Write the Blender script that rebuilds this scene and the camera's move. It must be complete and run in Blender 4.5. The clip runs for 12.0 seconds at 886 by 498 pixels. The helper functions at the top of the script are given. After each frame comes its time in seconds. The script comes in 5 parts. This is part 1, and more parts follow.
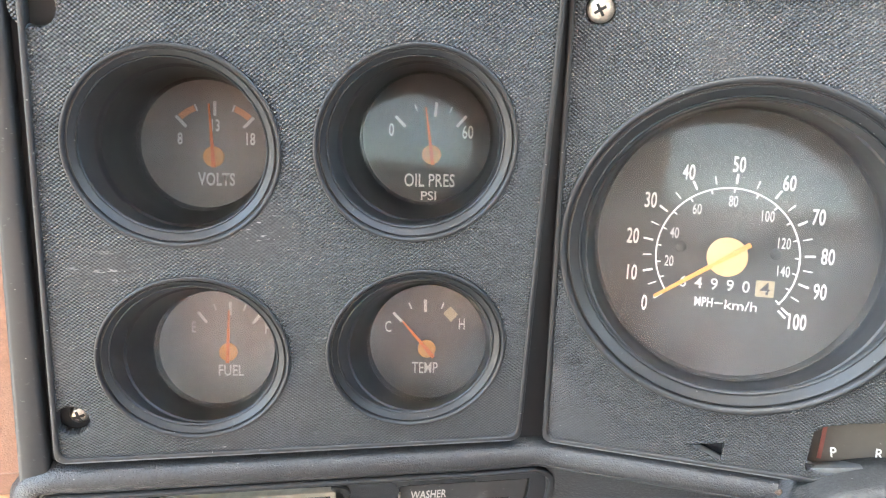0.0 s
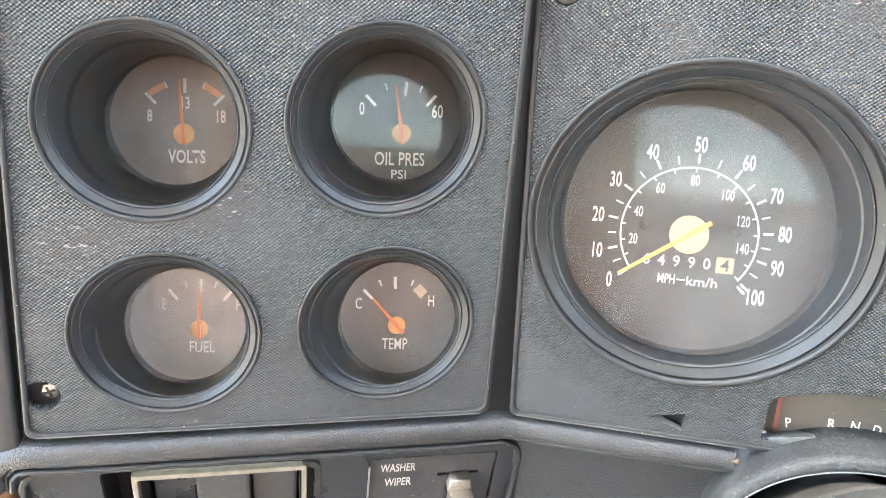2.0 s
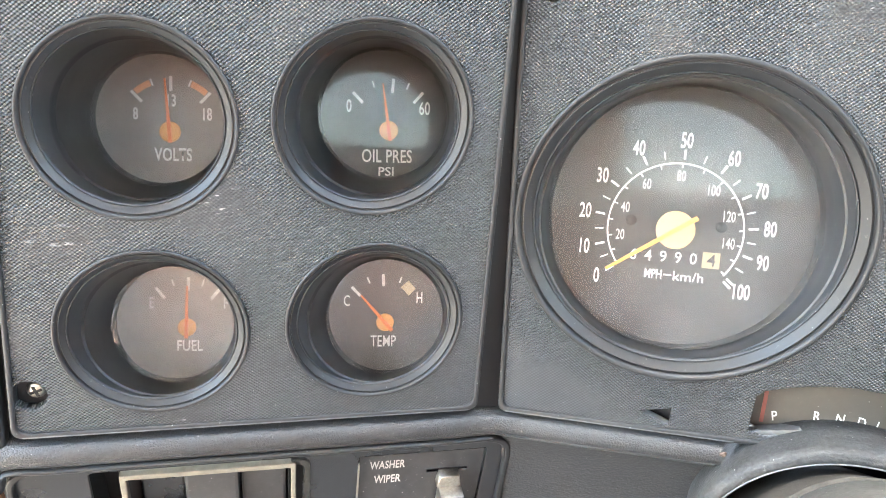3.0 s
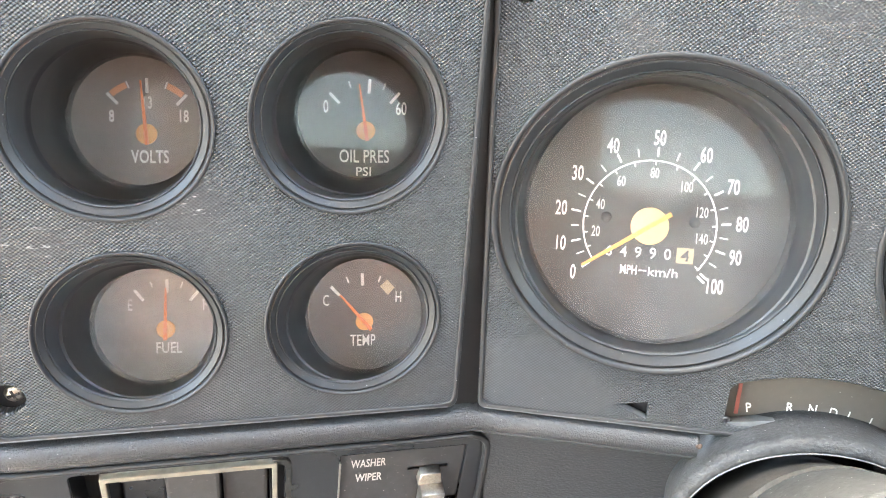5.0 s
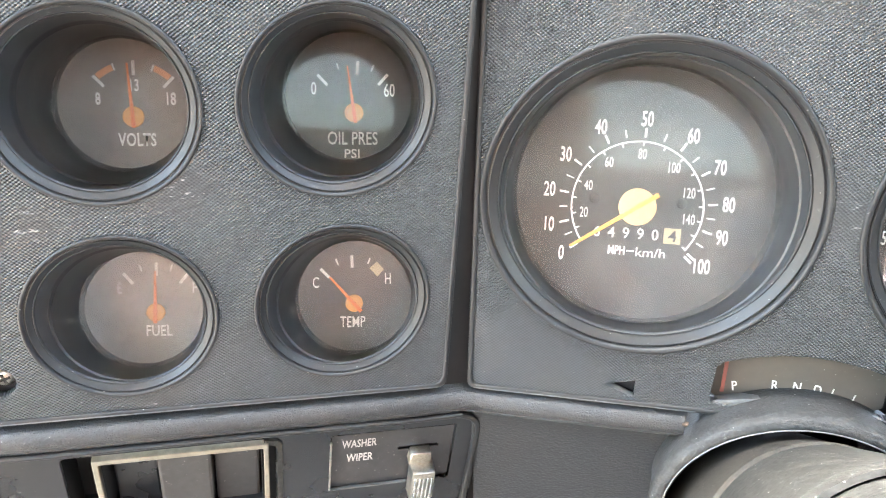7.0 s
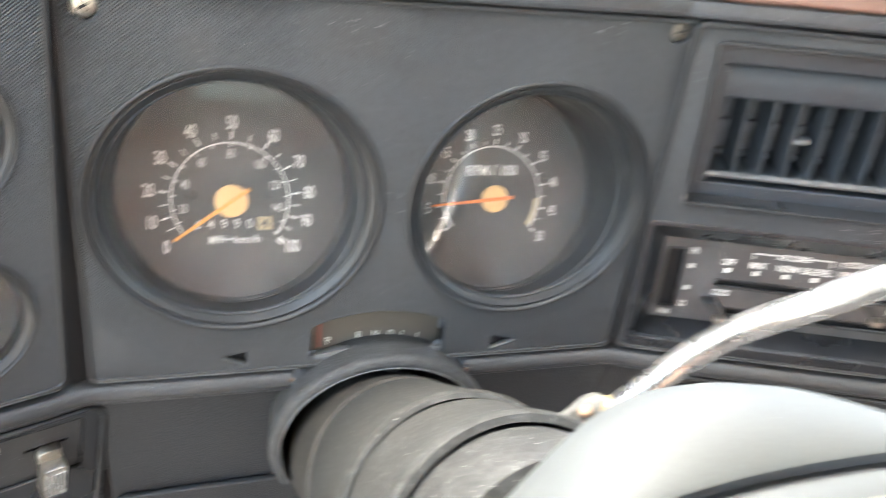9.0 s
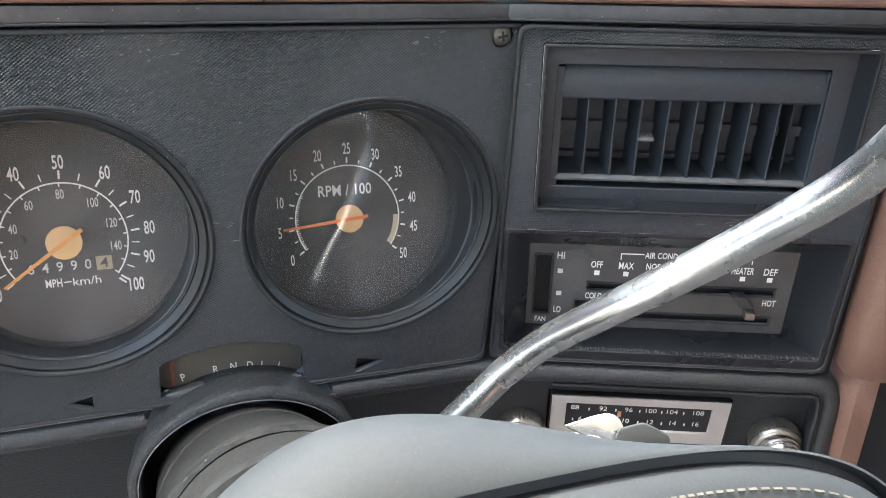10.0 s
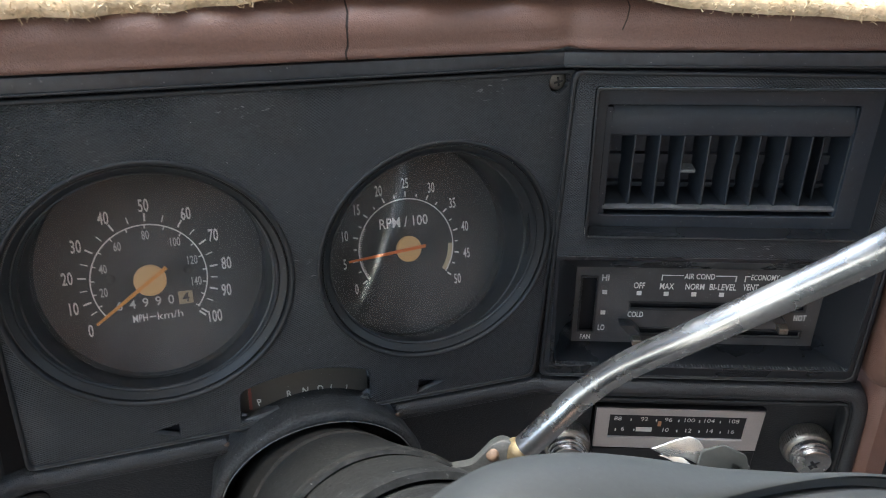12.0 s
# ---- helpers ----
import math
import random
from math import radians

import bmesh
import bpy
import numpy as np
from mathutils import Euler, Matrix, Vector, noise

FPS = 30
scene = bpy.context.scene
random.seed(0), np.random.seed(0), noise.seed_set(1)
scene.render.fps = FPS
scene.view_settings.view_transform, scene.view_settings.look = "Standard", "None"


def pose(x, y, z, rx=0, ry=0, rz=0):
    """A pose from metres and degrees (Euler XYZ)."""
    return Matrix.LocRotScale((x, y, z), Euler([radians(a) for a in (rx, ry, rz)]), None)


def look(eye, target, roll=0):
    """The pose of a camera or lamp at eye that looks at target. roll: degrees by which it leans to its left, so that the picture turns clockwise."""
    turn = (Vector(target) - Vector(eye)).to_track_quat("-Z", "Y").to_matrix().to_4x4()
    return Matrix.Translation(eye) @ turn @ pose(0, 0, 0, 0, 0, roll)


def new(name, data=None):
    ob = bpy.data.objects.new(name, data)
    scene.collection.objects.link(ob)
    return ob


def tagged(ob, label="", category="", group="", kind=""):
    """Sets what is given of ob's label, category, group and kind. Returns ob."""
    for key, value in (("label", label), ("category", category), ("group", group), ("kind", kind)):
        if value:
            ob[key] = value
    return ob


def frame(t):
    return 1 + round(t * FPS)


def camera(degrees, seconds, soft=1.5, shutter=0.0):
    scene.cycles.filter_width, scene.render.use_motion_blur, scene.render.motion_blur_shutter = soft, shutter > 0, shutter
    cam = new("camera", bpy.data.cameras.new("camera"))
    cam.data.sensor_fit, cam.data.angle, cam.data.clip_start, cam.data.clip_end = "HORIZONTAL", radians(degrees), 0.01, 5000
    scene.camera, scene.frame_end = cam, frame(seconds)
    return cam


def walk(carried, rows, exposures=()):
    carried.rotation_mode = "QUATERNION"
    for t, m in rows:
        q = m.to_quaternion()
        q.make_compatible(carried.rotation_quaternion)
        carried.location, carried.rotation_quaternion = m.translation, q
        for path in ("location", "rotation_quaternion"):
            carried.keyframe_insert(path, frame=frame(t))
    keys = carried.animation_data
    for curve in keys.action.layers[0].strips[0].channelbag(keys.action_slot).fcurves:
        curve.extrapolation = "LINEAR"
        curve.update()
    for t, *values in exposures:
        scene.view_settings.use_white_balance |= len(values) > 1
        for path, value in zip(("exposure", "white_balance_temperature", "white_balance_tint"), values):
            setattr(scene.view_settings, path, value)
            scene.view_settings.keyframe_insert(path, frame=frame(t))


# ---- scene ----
cam = camera(58.43, 12.0, soft=0.9, shutter=0.5)
PATH = [
    (0.0, 0.0016, -0.0000, 0.8500, 75.659, -1.642, 15.800),
    (0.5, 0.0037, -0.0007, 0.8519, 74.796, -1.666, 14.415),
    (1.0, 0.0036, -0.0038, 0.8486, 74.695, -2.394, 13.444),
    (1.5, 0.0034, -0.0049, 0.8483, 74.814, -2.366, 13.486),
    (2.0, 0.0035, -0.0057, 0.8480, 74.697, -2.286, 13.747),
    (2.5, 0.0036, -0.0061, 0.8475, 74.589, -2.214, 13.339),
    (4.5, 0.0051, -0.0081, 0.8471, 74.921, -2.021, 11.787),
    (5.0, 0.0058, -0.0090, 0.8469, 74.807, -1.862, 11.336),
    (5.5, 0.0062, -0.0094, 0.8463, 74.617, -1.900, 10.589),
    (6.0, 0.0066, -0.0099, 0.8455, 74.202, -1.697, 10.894),
    (6.5, 0.0065, -0.0095, 0.8458, 73.804, -1.555, 11.161),
    (6.7, 0.0067, -0.0097, 0.8456, 73.814, -1.533, 11.098),
    (8.3, 0.0053, -0.0165, 0.8785, 69.370, -5.340, -2.285),
    (8.5, 0.0096, -0.0210, 0.8804, 69.463, -5.546, -6.418),
    (8.8, 0.0082, -0.0325, 0.8785, 68.943, -4.594, -13.133),
    (9.0, 0.0154, -0.0465, 0.8950, 68.798, -4.583, -16.430),
    (9.2, 0.0190, -0.0595, 0.9004, 70.150, -4.450, -20.550),
    (9.5, 0.0496, -0.0603, 0.9040, 69.579, -2.487, -18.777),
    (10.0, 0.0831, -0.0569, 0.8987, 69.708, -0.787, -18.772),
    (10.5, 0.0775, -0.0613, 0.9047, 70.039, -0.829, -18.675),
    (11.0, 0.0656, -0.0668, 0.9110, 70.636, -1.002, -18.505),
    (11.5, 0.0596, -0.0687, 0.9122, 70.360, -0.319, -18.637),
    (12.0, 0.0439, -0.0650, 0.9224, 69.650, 0.196, -19.800),
]
EXPOSURES = [(t, s + 0.52, k - 500, 2) for t, s, k in ((0.0, 4.68, 7060), (0.5, 4.9, 7080), (2.5, 5.06, 7150), (5.5, 5.03, 7220), (8.5, 4.78, 7180), (9.0, 4.2, 7200), (9.5, 3.26, 6850), (10.5, 3.14, 6700), (11.0, 2.88, 6620), (12.0, 2.1, 6600))]
SKY, SUN = 0.15, 0.6
LENS_IOR = 1.29
LEVER = ((0.1677, 0.1852, 0.7306), (0.1943, 0.1706, 0.7679), (0.213, 0.1425, 0.7958), (0.2313, 0.1144, 0.8236), (0.2412, 0.0893, 0.8480), (0.2385, 0.0700, 0.8690), (0.2330, 0.0530, 0.8880), (0.2270, 0.0400, 0.9030))
PIN = (0.154, 0.190, 0.733)
KEY = (0.1908, 0.1163, 0.7705)
KNOB_R, KNOB_L = (169.2, -40.6), (23.0, -43.6)
MAT_BACK = 1.0
WHEEL = Matrix.Translation((0.0943, 0.0567, 0.8090)) @ pose(0, 0, 0, 60, 0, 0) @ Matrix.Scale(0.685, 4)
walk(cam, [(t, pose(*p)) for t, *p in PATH], EXPOSURES)

# ---- daylight ----
world = bpy.data.worlds.new("overcast_sky")
scene.world = world
world.use_nodes = True
wn = world.node_tree.nodes
sky = wn.new("ShaderNodeTexSky")
sky.sky_type = 'NISHITA'
sky.sun_disc = False
sky.sun_elevation, sky.sun_rotation = radians(72), radians(-62)
sky.air_density, sky.dust_density, sky.ozone_density = 1.0, 4.0, 1.0
wn["Background"].inputs["Strength"].default_value = SKY
world.node_tree.links.new(sky.outputs[0], wn["Background"].inputs["Color"])
sun = new("sun", bpy.data.lights.new("sun", 'SUN'))
sun.data.energy, sun.data.angle, sun.data.color = SUN, radians(95), (1.0, 0.97, 0.93)
sun.matrix_basis = look((-1.4, 0.75, 5), (0, 0, 0.0))


# ---- materials ----
def material(name, colour, rough=0.5, metal=0.0, spread=0.12, grain=300.0, bump=0.0, stain=6.0, dust=0.0, coat=0.0, spec=0.5, kind="noise"):
    """A surface with variation at two scales, fine relief and settled dust."""
    m = bpy.data.materials.new(name)
    m.use_nodes = True
    nt = m.node_tree
    n, l = nt.nodes, nt.links
    b = n["Principled BSDF"]
    co = n.new("ShaderNodeTexCoord")
    big = n.new("ShaderNodeTexNoise")
    big.inputs["Scale"].default_value, big.inputs["Detail"].default_value = stain, 5
    fine = n.new("ShaderNodeTexNoise")
    fine.inputs["Scale"].default_value, fine.inputs["Detail"].default_value = grain, 3
    l.new(co.outputs["Object"], big.inputs["Vector"])
    l.new(co.outputs["Object"], fine.inputs["Vector"])
    mixv = n.new("ShaderNodeMath")
    mixv.operation = 'MULTIPLY_ADD'
    l.new(fine.outputs["Fac"], mixv.inputs[0])
    mixv.inputs[1].default_value = 0.5
    half = n.new("ShaderNodeMath")
    half.operation = 'MULTIPLY'
    half.inputs[1].default_value = 0.5
    l.new(big.outputs["Fac"], half.inputs[0])
    l.new(half.outputs[0], mixv.inputs[2])
    ramp = n.new("ShaderNodeValToRGB")
    lo = [c * (1 - spread) for c in colour]
    hi = [min(1, c * (1 + spread)) for c in colour]
    ramp.color_ramp.elements[0].position, ramp.color_ramp.elements[1].position = 0.3, 0.7
    ramp.color_ramp.elements[0].color = (*lo, 1)
    ramp.color_ramp.elements[1].color = (*hi, 1)
    l.new(mixv.outputs[0], ramp.inputs[0])
    out = ramp.outputs[0]
    if dust:
        spots = n.new("ShaderNodeTexNoise")
        spots.inputs["Scale"].default_value, spots.inputs["Detail"].default_value, spots.inputs["Roughness"].default_value = 420, 6, 0.75
        l.new(co.outputs["Object"], spots.inputs["Vector"])
        sr = n.new("ShaderNodeValToRGB")
        sr.color_ramp.elements[0].position, sr.color_ramp.elements[1].position = 0.62, 0.72
        sr.color_ramp.elements[0].color, sr.color_ramp.elements[1].color = (0, 0, 0, 1), (dust, dust, dust, 1)
        l.new(spots.outputs["Fac"], sr.inputs[0])
        mc = n.new("ShaderNodeMix")
        mc.data_type = 'RGBA'
        l.new(sr.outputs[0], mc.inputs["Factor"])
        l.new(out, mc.inputs["A"])
        mc.inputs["B"].default_value = (0.42, 0.41, 0.39, 1)
        # sparse bright specks of grit
        grit = n.new("ShaderNodeTexVoronoi")
        grit.inputs["Scale"].default_value = 210
        l.new(co.outputs["Object"], grit.inputs["Vector"])
        gr_ = n.new("ShaderNodeMapRange")
        gr_.inputs["From Min"].default_value, gr_.inputs["From Max"].default_value = 0.03, 0.06
        gr_.inputs["To Min"].default_value, gr_.inputs["To Max"].default_value = min(0.7, dust * 1.7), 0.0
        l.new(grit.outputs["Distance"], gr_.inputs["Value"])
        mg = n.new("ShaderNodeMix")
        mg.data_type = 'RGBA'
        l.new(gr_.outputs[0], mg.inputs["Factor"])
        l.new(mc.outputs["Result"], mg.inputs["A"])
        mg.inputs["B"].default_value = (0.6, 0.59, 0.56, 1)
        out = mg.outputs["Result"]
    l.new(out, b.inputs["Base Color"])
    rr = n.new("ShaderNodeMapRange")
    rr.inputs["To Min"].default_value, rr.inputs["To Max"].default_value = max(0.02, rough - 0.1), min(1, rough + 0.1)
    l.new(big.outputs["Fac"], rr.inputs["Value"])
    l.new(rr.outputs[0], b.inputs["Roughness"])
    b.inputs["Metallic"].default_value = metal
    b.inputs["Coat Weight"].default_value = coat
    b.inputs["Specular IOR Level"].default_value = spec
    if bump:
        bn = n.new("ShaderNodeBump")
        bn.inputs["Strength"].default_value, bn.inputs["Distance"].default_value = bump, 0.0004
        if kind == "weave":
            # fine diagonal rib with a crossing rib, moulded into the plastic
            sep = n.new("ShaderNodeSeparateXYZ")
            l.new(co.outputs["Object"], sep.inputs[0])
            terms = []
            for kx, ky in ((WEAVE * 0.8, -WEAVE), (WEAVE * 0.8, WEAVE)):
                a = n.new("ShaderNodeMath")
                a.operation = 'MULTIPLY'
                a.inputs[1].default_value = kx
                l.new(sep.outputs["X"], a.inputs[0])
                c = n.new("ShaderNodeMath")
                c.operation = 'MULTIPLY_ADD'
                c.inputs[1].default_value = ky
                l.new(sep.outputs["Y"], c.inputs[0])
                l.new(a.outputs[0], c.inputs[2])
                s = n.new("ShaderNodeMath")
                s.operation = 'SINE'
                l.new(c.outputs[0], s.inputs[0])
                terms.append(s)
            add = n.new("ShaderNodeMath")
            add.operation = 'MULTIPLY_ADD'
            l.new(terms[1].outputs[0], add.inputs[0])
            add.inputs[1].default_value = 0.85
            l.new(terms[0].outputs[0], add.inputs[2])
            l.new(add.outputs[0], bn.inputs["Height"])
            bn.inputs["Distance"].default_value = 0.0002
            # relief shading put into the colour: rib crests lighter, valleys darker
            tone = n.new("ShaderNodeMapRange")
            tone.inputs["From Min"].default_value, tone.inputs["From Max"].default_value = -1.4, 1.4
            tone.inputs["To Min"].default_value, tone.inputs["To Max"].default_value = 0.8, 1.22
            l.new(add.outputs[0], tone.inputs["Value"])
            mul = n.new("ShaderNodeMix")
            mul.data_type, mul.blend_type = 'RGBA', 'MULTIPLY'
            mul.inputs["Factor"].default_value = 1.0
            l.new(out, mul.inputs["A"])
            l.new(tone.outputs[0], mul.inputs["B"])
            worn = n.new("ShaderNodeTexNoise")
            worn.inputs["Scale"].default_value, worn.inputs["Detail"].default_value = 19, 4
            l.new(co.outputs["Object"], worn.inputs["Vector"])
            flat = n.new("ShaderNodeMapRange")
            flat.inputs["From Min"].default_value, flat.inputs["From Max"].default_value = 0.48, 0.64
            flat.inputs["To Min"].default_value, flat.inputs["To Max"].default_value = bump, bump * 0.35
            l.new(worn.outputs["Fac"], flat.inputs["Value"])
            l.new(flat.outputs[0], bn.inputs["Strength"])
            drag = n.new("ShaderNodeMapping")
            drag.inputs["Scale"].default_value, drag.inputs["Rotation"].default_value = (0.3, 1.0, 1.0), (0, 0, 0.5)
            l.new(co.outputs["Object"], drag.inputs["Vector"])
            nick = n.new("ShaderNodeTexNoise")
            nick.inputs["Scale"].default_value, nick.inputs["Detail"].default_value, nick.inputs["Distortion"].default_value = 620, 4, 1.2
            l.new(drag.outputs[0], nick.inputs["Vector"])
            cut = n.new("ShaderNodeMapRange")
            cut.inputs["From Min"].default_value, cut.inputs["From Max"].default_value = 0.63, 0.7
            l.new(nick.outputs["Fac"], cut.inputs["Value"])
            zone = n.new("ShaderNodeMapRange")
            zone.inputs["From Min"].default_value, zone.inputs["From Max"].default_value = 0.58, 0.68
            zone.inputs["To Max"].default_value = 0.7
            l.new(worn.outputs["Fac"], zone.inputs["Value"])
            where = n.new("ShaderNodeMath")
            where.operation = 'MULTIPLY'
            l.new(cut.outputs[0], where.inputs[0])
            l.new(zone.outputs[0], where.inputs[1])
            scuff = n.new("ShaderNodeMix")
            scuff.data_type = 'RGBA'
            l.new(where.outputs[0], scuff.inputs["Factor"])
            l.new(mul.outputs["Result"], scuff.inputs["A"])
            scuff.inputs["B"].default_value = (0.3, 0.3, 0.3, 1)
            l.new(scuff.outputs["Result"], b.inputs["Base Color"])
        elif kind in ("leather", "vinyl"):
            v = n.new("ShaderNodeTexVoronoi")
            v.feature, v.inputs["Scale"].default_value = 'DISTANCE_TO_EDGE', grain
            warp = n.new("ShaderNodeMix")
            warp.data_type = 'VECTOR'
            warp.inputs["Factor"].default_value = 0.0009
            l.new(co.outputs["Object"], warp.inputs["A"])
            l.new(fine.outputs["Color"], warp.inputs["B"])
            l.new(warp.outputs["Result"], v.inputs["Vector"])
            l.new(v.outputs["Distance"], bn.inputs["Height"])
            if kind == "vinyl":
                bn.inputs["Distance"].default_value = 0.0006
                soft = n.new("ShaderNodeTexNoise")
                soft.inputs["Scale"].default_value, soft.inputs["Detail"].default_value, soft.inputs["Distortion"].default_value = 70, 2, 1.2
                l.new(co.outputs["Object"], soft.inputs["Vector"])
                both = n.new("ShaderNodeMath")
                both.operation = 'MULTIPLY_ADD'
                both.inputs[1].default_value = 2.2
                l.new(soft.outputs["Fac"], both.inputs[0])
                l.new(v.outputs["Distance"], both.inputs[2])
                l.new(both.outputs[0], bn.inputs["Height"])
        else:
            l.new(fine.outputs["Fac"], bn.inputs["Height"])
        l.new(bn.outputs["Normal"], b.inputs["Normal"])
    return m


def clear_lens(name, haze):
    """Clear plastic, glossy at a slant and a little hazy with dust."""
    m = bpy.data.materials.new(name)
    m.use_nodes = True
    n, l = m.node_tree.nodes, m.node_tree.links
    n.remove(n["Principled BSDF"])
    tr = n.new("ShaderNodeBsdfTransparent")
    tr.inputs["Color"].default_value = (0.95, 0.95, 0.95, 1)
    gl = n.new("ShaderNodeBsdfGlossy")
    gl.inputs["Roughness"].default_value = 0.035
    hz = n.new("ShaderNodeBsdfDiffuse")
    hz.inputs["Color"].default_value = (0.74, 0.68, 0.63, 1)
    fr = n.new("ShaderNodeFresnel")
    fr.inputs["IOR"].default_value = LENS_IOR
    co = n.new("ShaderNodeTexCoord")
    ns = n.new("ShaderNodeTexNoise")
    ns.inputs["Scale"].default_value, ns.inputs["Detail"].default_value = 45, 6
    l.new(co.outputs["Object"], ns.inputs["Vector"])
    mr = n.new("ShaderNodeMapRange")
    mr.inputs["From Min"].default_value, mr.inputs["From Max"].default_value = 0.35, 0.75
    mr.inputs["To Min"].default_value, mr.inputs["To Max"].default_value = haze * 0.5, haze * 1.8
    l.new(ns.outputs["Fac"], mr.inputs["Value"])
    m1, m2 = n.new("ShaderNodeMixShader"), n.new("ShaderNodeMixShader")
    l.new(mr.outputs[0], m1.inputs[0])
    l.new(tr.outputs[0], m1.inputs[1])
    l.new(hz.outputs[0], m1.inputs[2])
    l.new(fr.outputs[0], m2.inputs[0])
    l.new(m1.outputs[0], m2.inputs[1])
    l.new(gl.outputs[0], m2.inputs[2])
    l.new(m2.outputs[0], n["Material Output"].inputs["Surface"])
    return m


def window_glass(name, tint):
    """A plain tinted pane, clear to look through and glossy at a slant."""
    m = bpy.data.materials.new(name)
    m.use_nodes = True
    n, l = m.node_tree.nodes, m.node_tree.links
    n.remove(n["Principled BSDF"])
    tr, gl, fr, mx = (n.new(k) for k in ("ShaderNodeBsdfTransparent", "ShaderNodeBsdfGlossy", "ShaderNodeFresnel", "ShaderNodeMixShader"))
    tr.inputs["Color"].default_value = (*tint, 1)
    gl.inputs["Roughness"].default_value = 0.02
    l.new(fr.outputs[0], mx.inputs[0])
    l.new(tr.outputs[0], mx.inputs[1])
    l.new(gl.outputs[0], mx.inputs[2])
    l.new(mx.outputs[0], n["Material Output"].inputs["Surface"])
    return m


WEAVE = 2 * math.pi / 0.00135
bezel_black = material("textured_black_plastic", (0.031, 0.0333, 0.0362), 0.46, spec=0.38, bump=0.9, kind="weave", spread=0.3, stain=22, dust=0.16)
smooth_black = material("smooth_black_plastic", (0.014, 0.0155, 0.018), 0.28, bump=0.03, dust=0.05, stain=20)
bowl_black = material("satin_black_plastic", (0.023, 0.0236, 0.0246), 0.45, spec=0.4, bump=0.03, dust=0.1, stain=25)
rim_black = material("worn_black_rim", (0.017, 0.0181, 0.0196), 0.45, spec=0.36, bump=0.04, dust=0.22, stain=30)
grain_black = material("grained_black_vinyl", (0.027, 0.0285, 0.0303), 0.4, spec=0.42, spread=0.4, bump=1.0, grain=820, dust=0.16, kind="leather")
cowl_black = material("worn_cowl_vinyl", (0.027, 0.0278, 0.0284), 0.58, spec=0.3, spread=0.6, bump=1.0, grain=700, stain=120, dust=0.25)
lower_black = material("lower_dash_plastic", (0.019, 0.0205, 0.0225), 0.45, spec=0.33, spread=0.4, bump=1.0, grain=900, dust=0.1)
column_grey = material("worn_grey_column", (0.0165, 0.0168, 0.016), 0.66, spread=0.9, bump=1.0, grain=420, stain=170, dust=0.45, spec=0.3)
strip_grey = material("scuffed_top_strip", (0.032, 0.0355, 0.04), 0.38, spread=0.4, stain=45, dust=0.3)
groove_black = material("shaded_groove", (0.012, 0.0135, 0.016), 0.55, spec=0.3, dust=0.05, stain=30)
# near-black colour stands in for the shade inside holes and wells
cavity = material("cavity_shade_black", (0.008, 0.008, 0.009), 0.8)
# these two dials are lightened for lens reflections as well as fading
dial_faded_sheen = material("faded_dial_with_sheen", (0.29, 0.268, 0.252), 0.6, spread=0.2, stain=40, spec=0.3)
dial_dark_sheen = material("dark_dial_with_sheen", (0.085, 0.079, 0.075), 0.6, spread=0.25, stain=40, spec=0.3)
dial_black = material("matt_dial", (0.05, 0.0515, 0.0495), 0.65, spread=0.08, stain=40, spec=0.3)
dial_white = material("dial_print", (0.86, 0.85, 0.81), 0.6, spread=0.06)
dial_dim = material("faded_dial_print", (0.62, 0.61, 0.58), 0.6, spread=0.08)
needle_orange = material("orange_needle", (0.9, 0.23, 0.05), 0.5, spread=0.05)
hub_orange = material("orange_cap", (0.9, 0.42, 0.1), 0.5, spread=0.05)
hub_yellow = material("amber_cap", (0.84, 0.52, 0.22), 0.45, spread=0.05)
needle_amber = material("amber_needle", (0.85, 0.38, 0.08), 0.5, spread=0.04)
arc_orange = material("orange_band", (0.85, 0.42, 0.22), 0.6, spread=0.05)
switch_print = material("worn_switch_print", (0.4, 0.39, 0.37), 0.6, spread=0.15)
wheel_cream = material("aged_number_wheel", (0.4, 0.33, 0.2), 0.6, spread=0.1, stain=90)
cream = material("cream_print", (0.62, 0.53, 0.35), 0.6, spread=0.08)
red_pointer = material("red_pointer", (0.2, 0.062, 0.048), 0.5)
chrome = material("chrome", (0.78, 0.78, 0.77), 0.27, metal=1.0, spread=0.1, stain=70, grain=700, bump=0.05)
worn_chrome = material("worn_chrome", (0.42, 0.4, 0.36), 0.38, metal=1.0, spread=0.3, stain=120, bump=0.2, grain=800)
steel = material("dull_screw_steel", (0.5, 0.46, 0.4), 0.4, metal=1.0, spread=0.3, stain=400, bump=0.3, grain=1500)
dark_steel = material("tarnished_screw", (0.16, 0.15, 0.13), 0.5, metal=0.7, spread=0.3, stain=400, bump=0.3, grain=1500)
silver_plate = material("brushed_silver_face", (0.62, 0.58, 0.56), 0.4, metal=0.6, spread=0.08, stain=80, grain=900, bump=0.1)
radio_black = material("radio_dial_black", (0.015, 0.015, 0.016), 0.35)
cream_plastic = material("aged_cream_plastic", (0.17, 0.155, 0.122), 0.5, spread=0.3, stain=90, dust=0.2, bump=0.1)
plate_black = material("black_switch_plate", (0.028, 0.028, 0.029), 0.35, spread=0.3, stain=45, dust=0.4)
hvac_grey = material("dark_grey_control_face", (0.072, 0.071, 0.07), 0.33, spread=0.3, stain=50, dust=0.25, bump=0.1, grain=60)
vent_black = material("vent_plastic", (0.022, 0.0275, 0.0345), 0.46, spread=0.2, stain=30, dust=0.22)
vent_dusty = material("dusty_vent_ledge", (0.1, 0.1, 0.1), 0.6, spread=0.3, stain=120, dust=0.6)
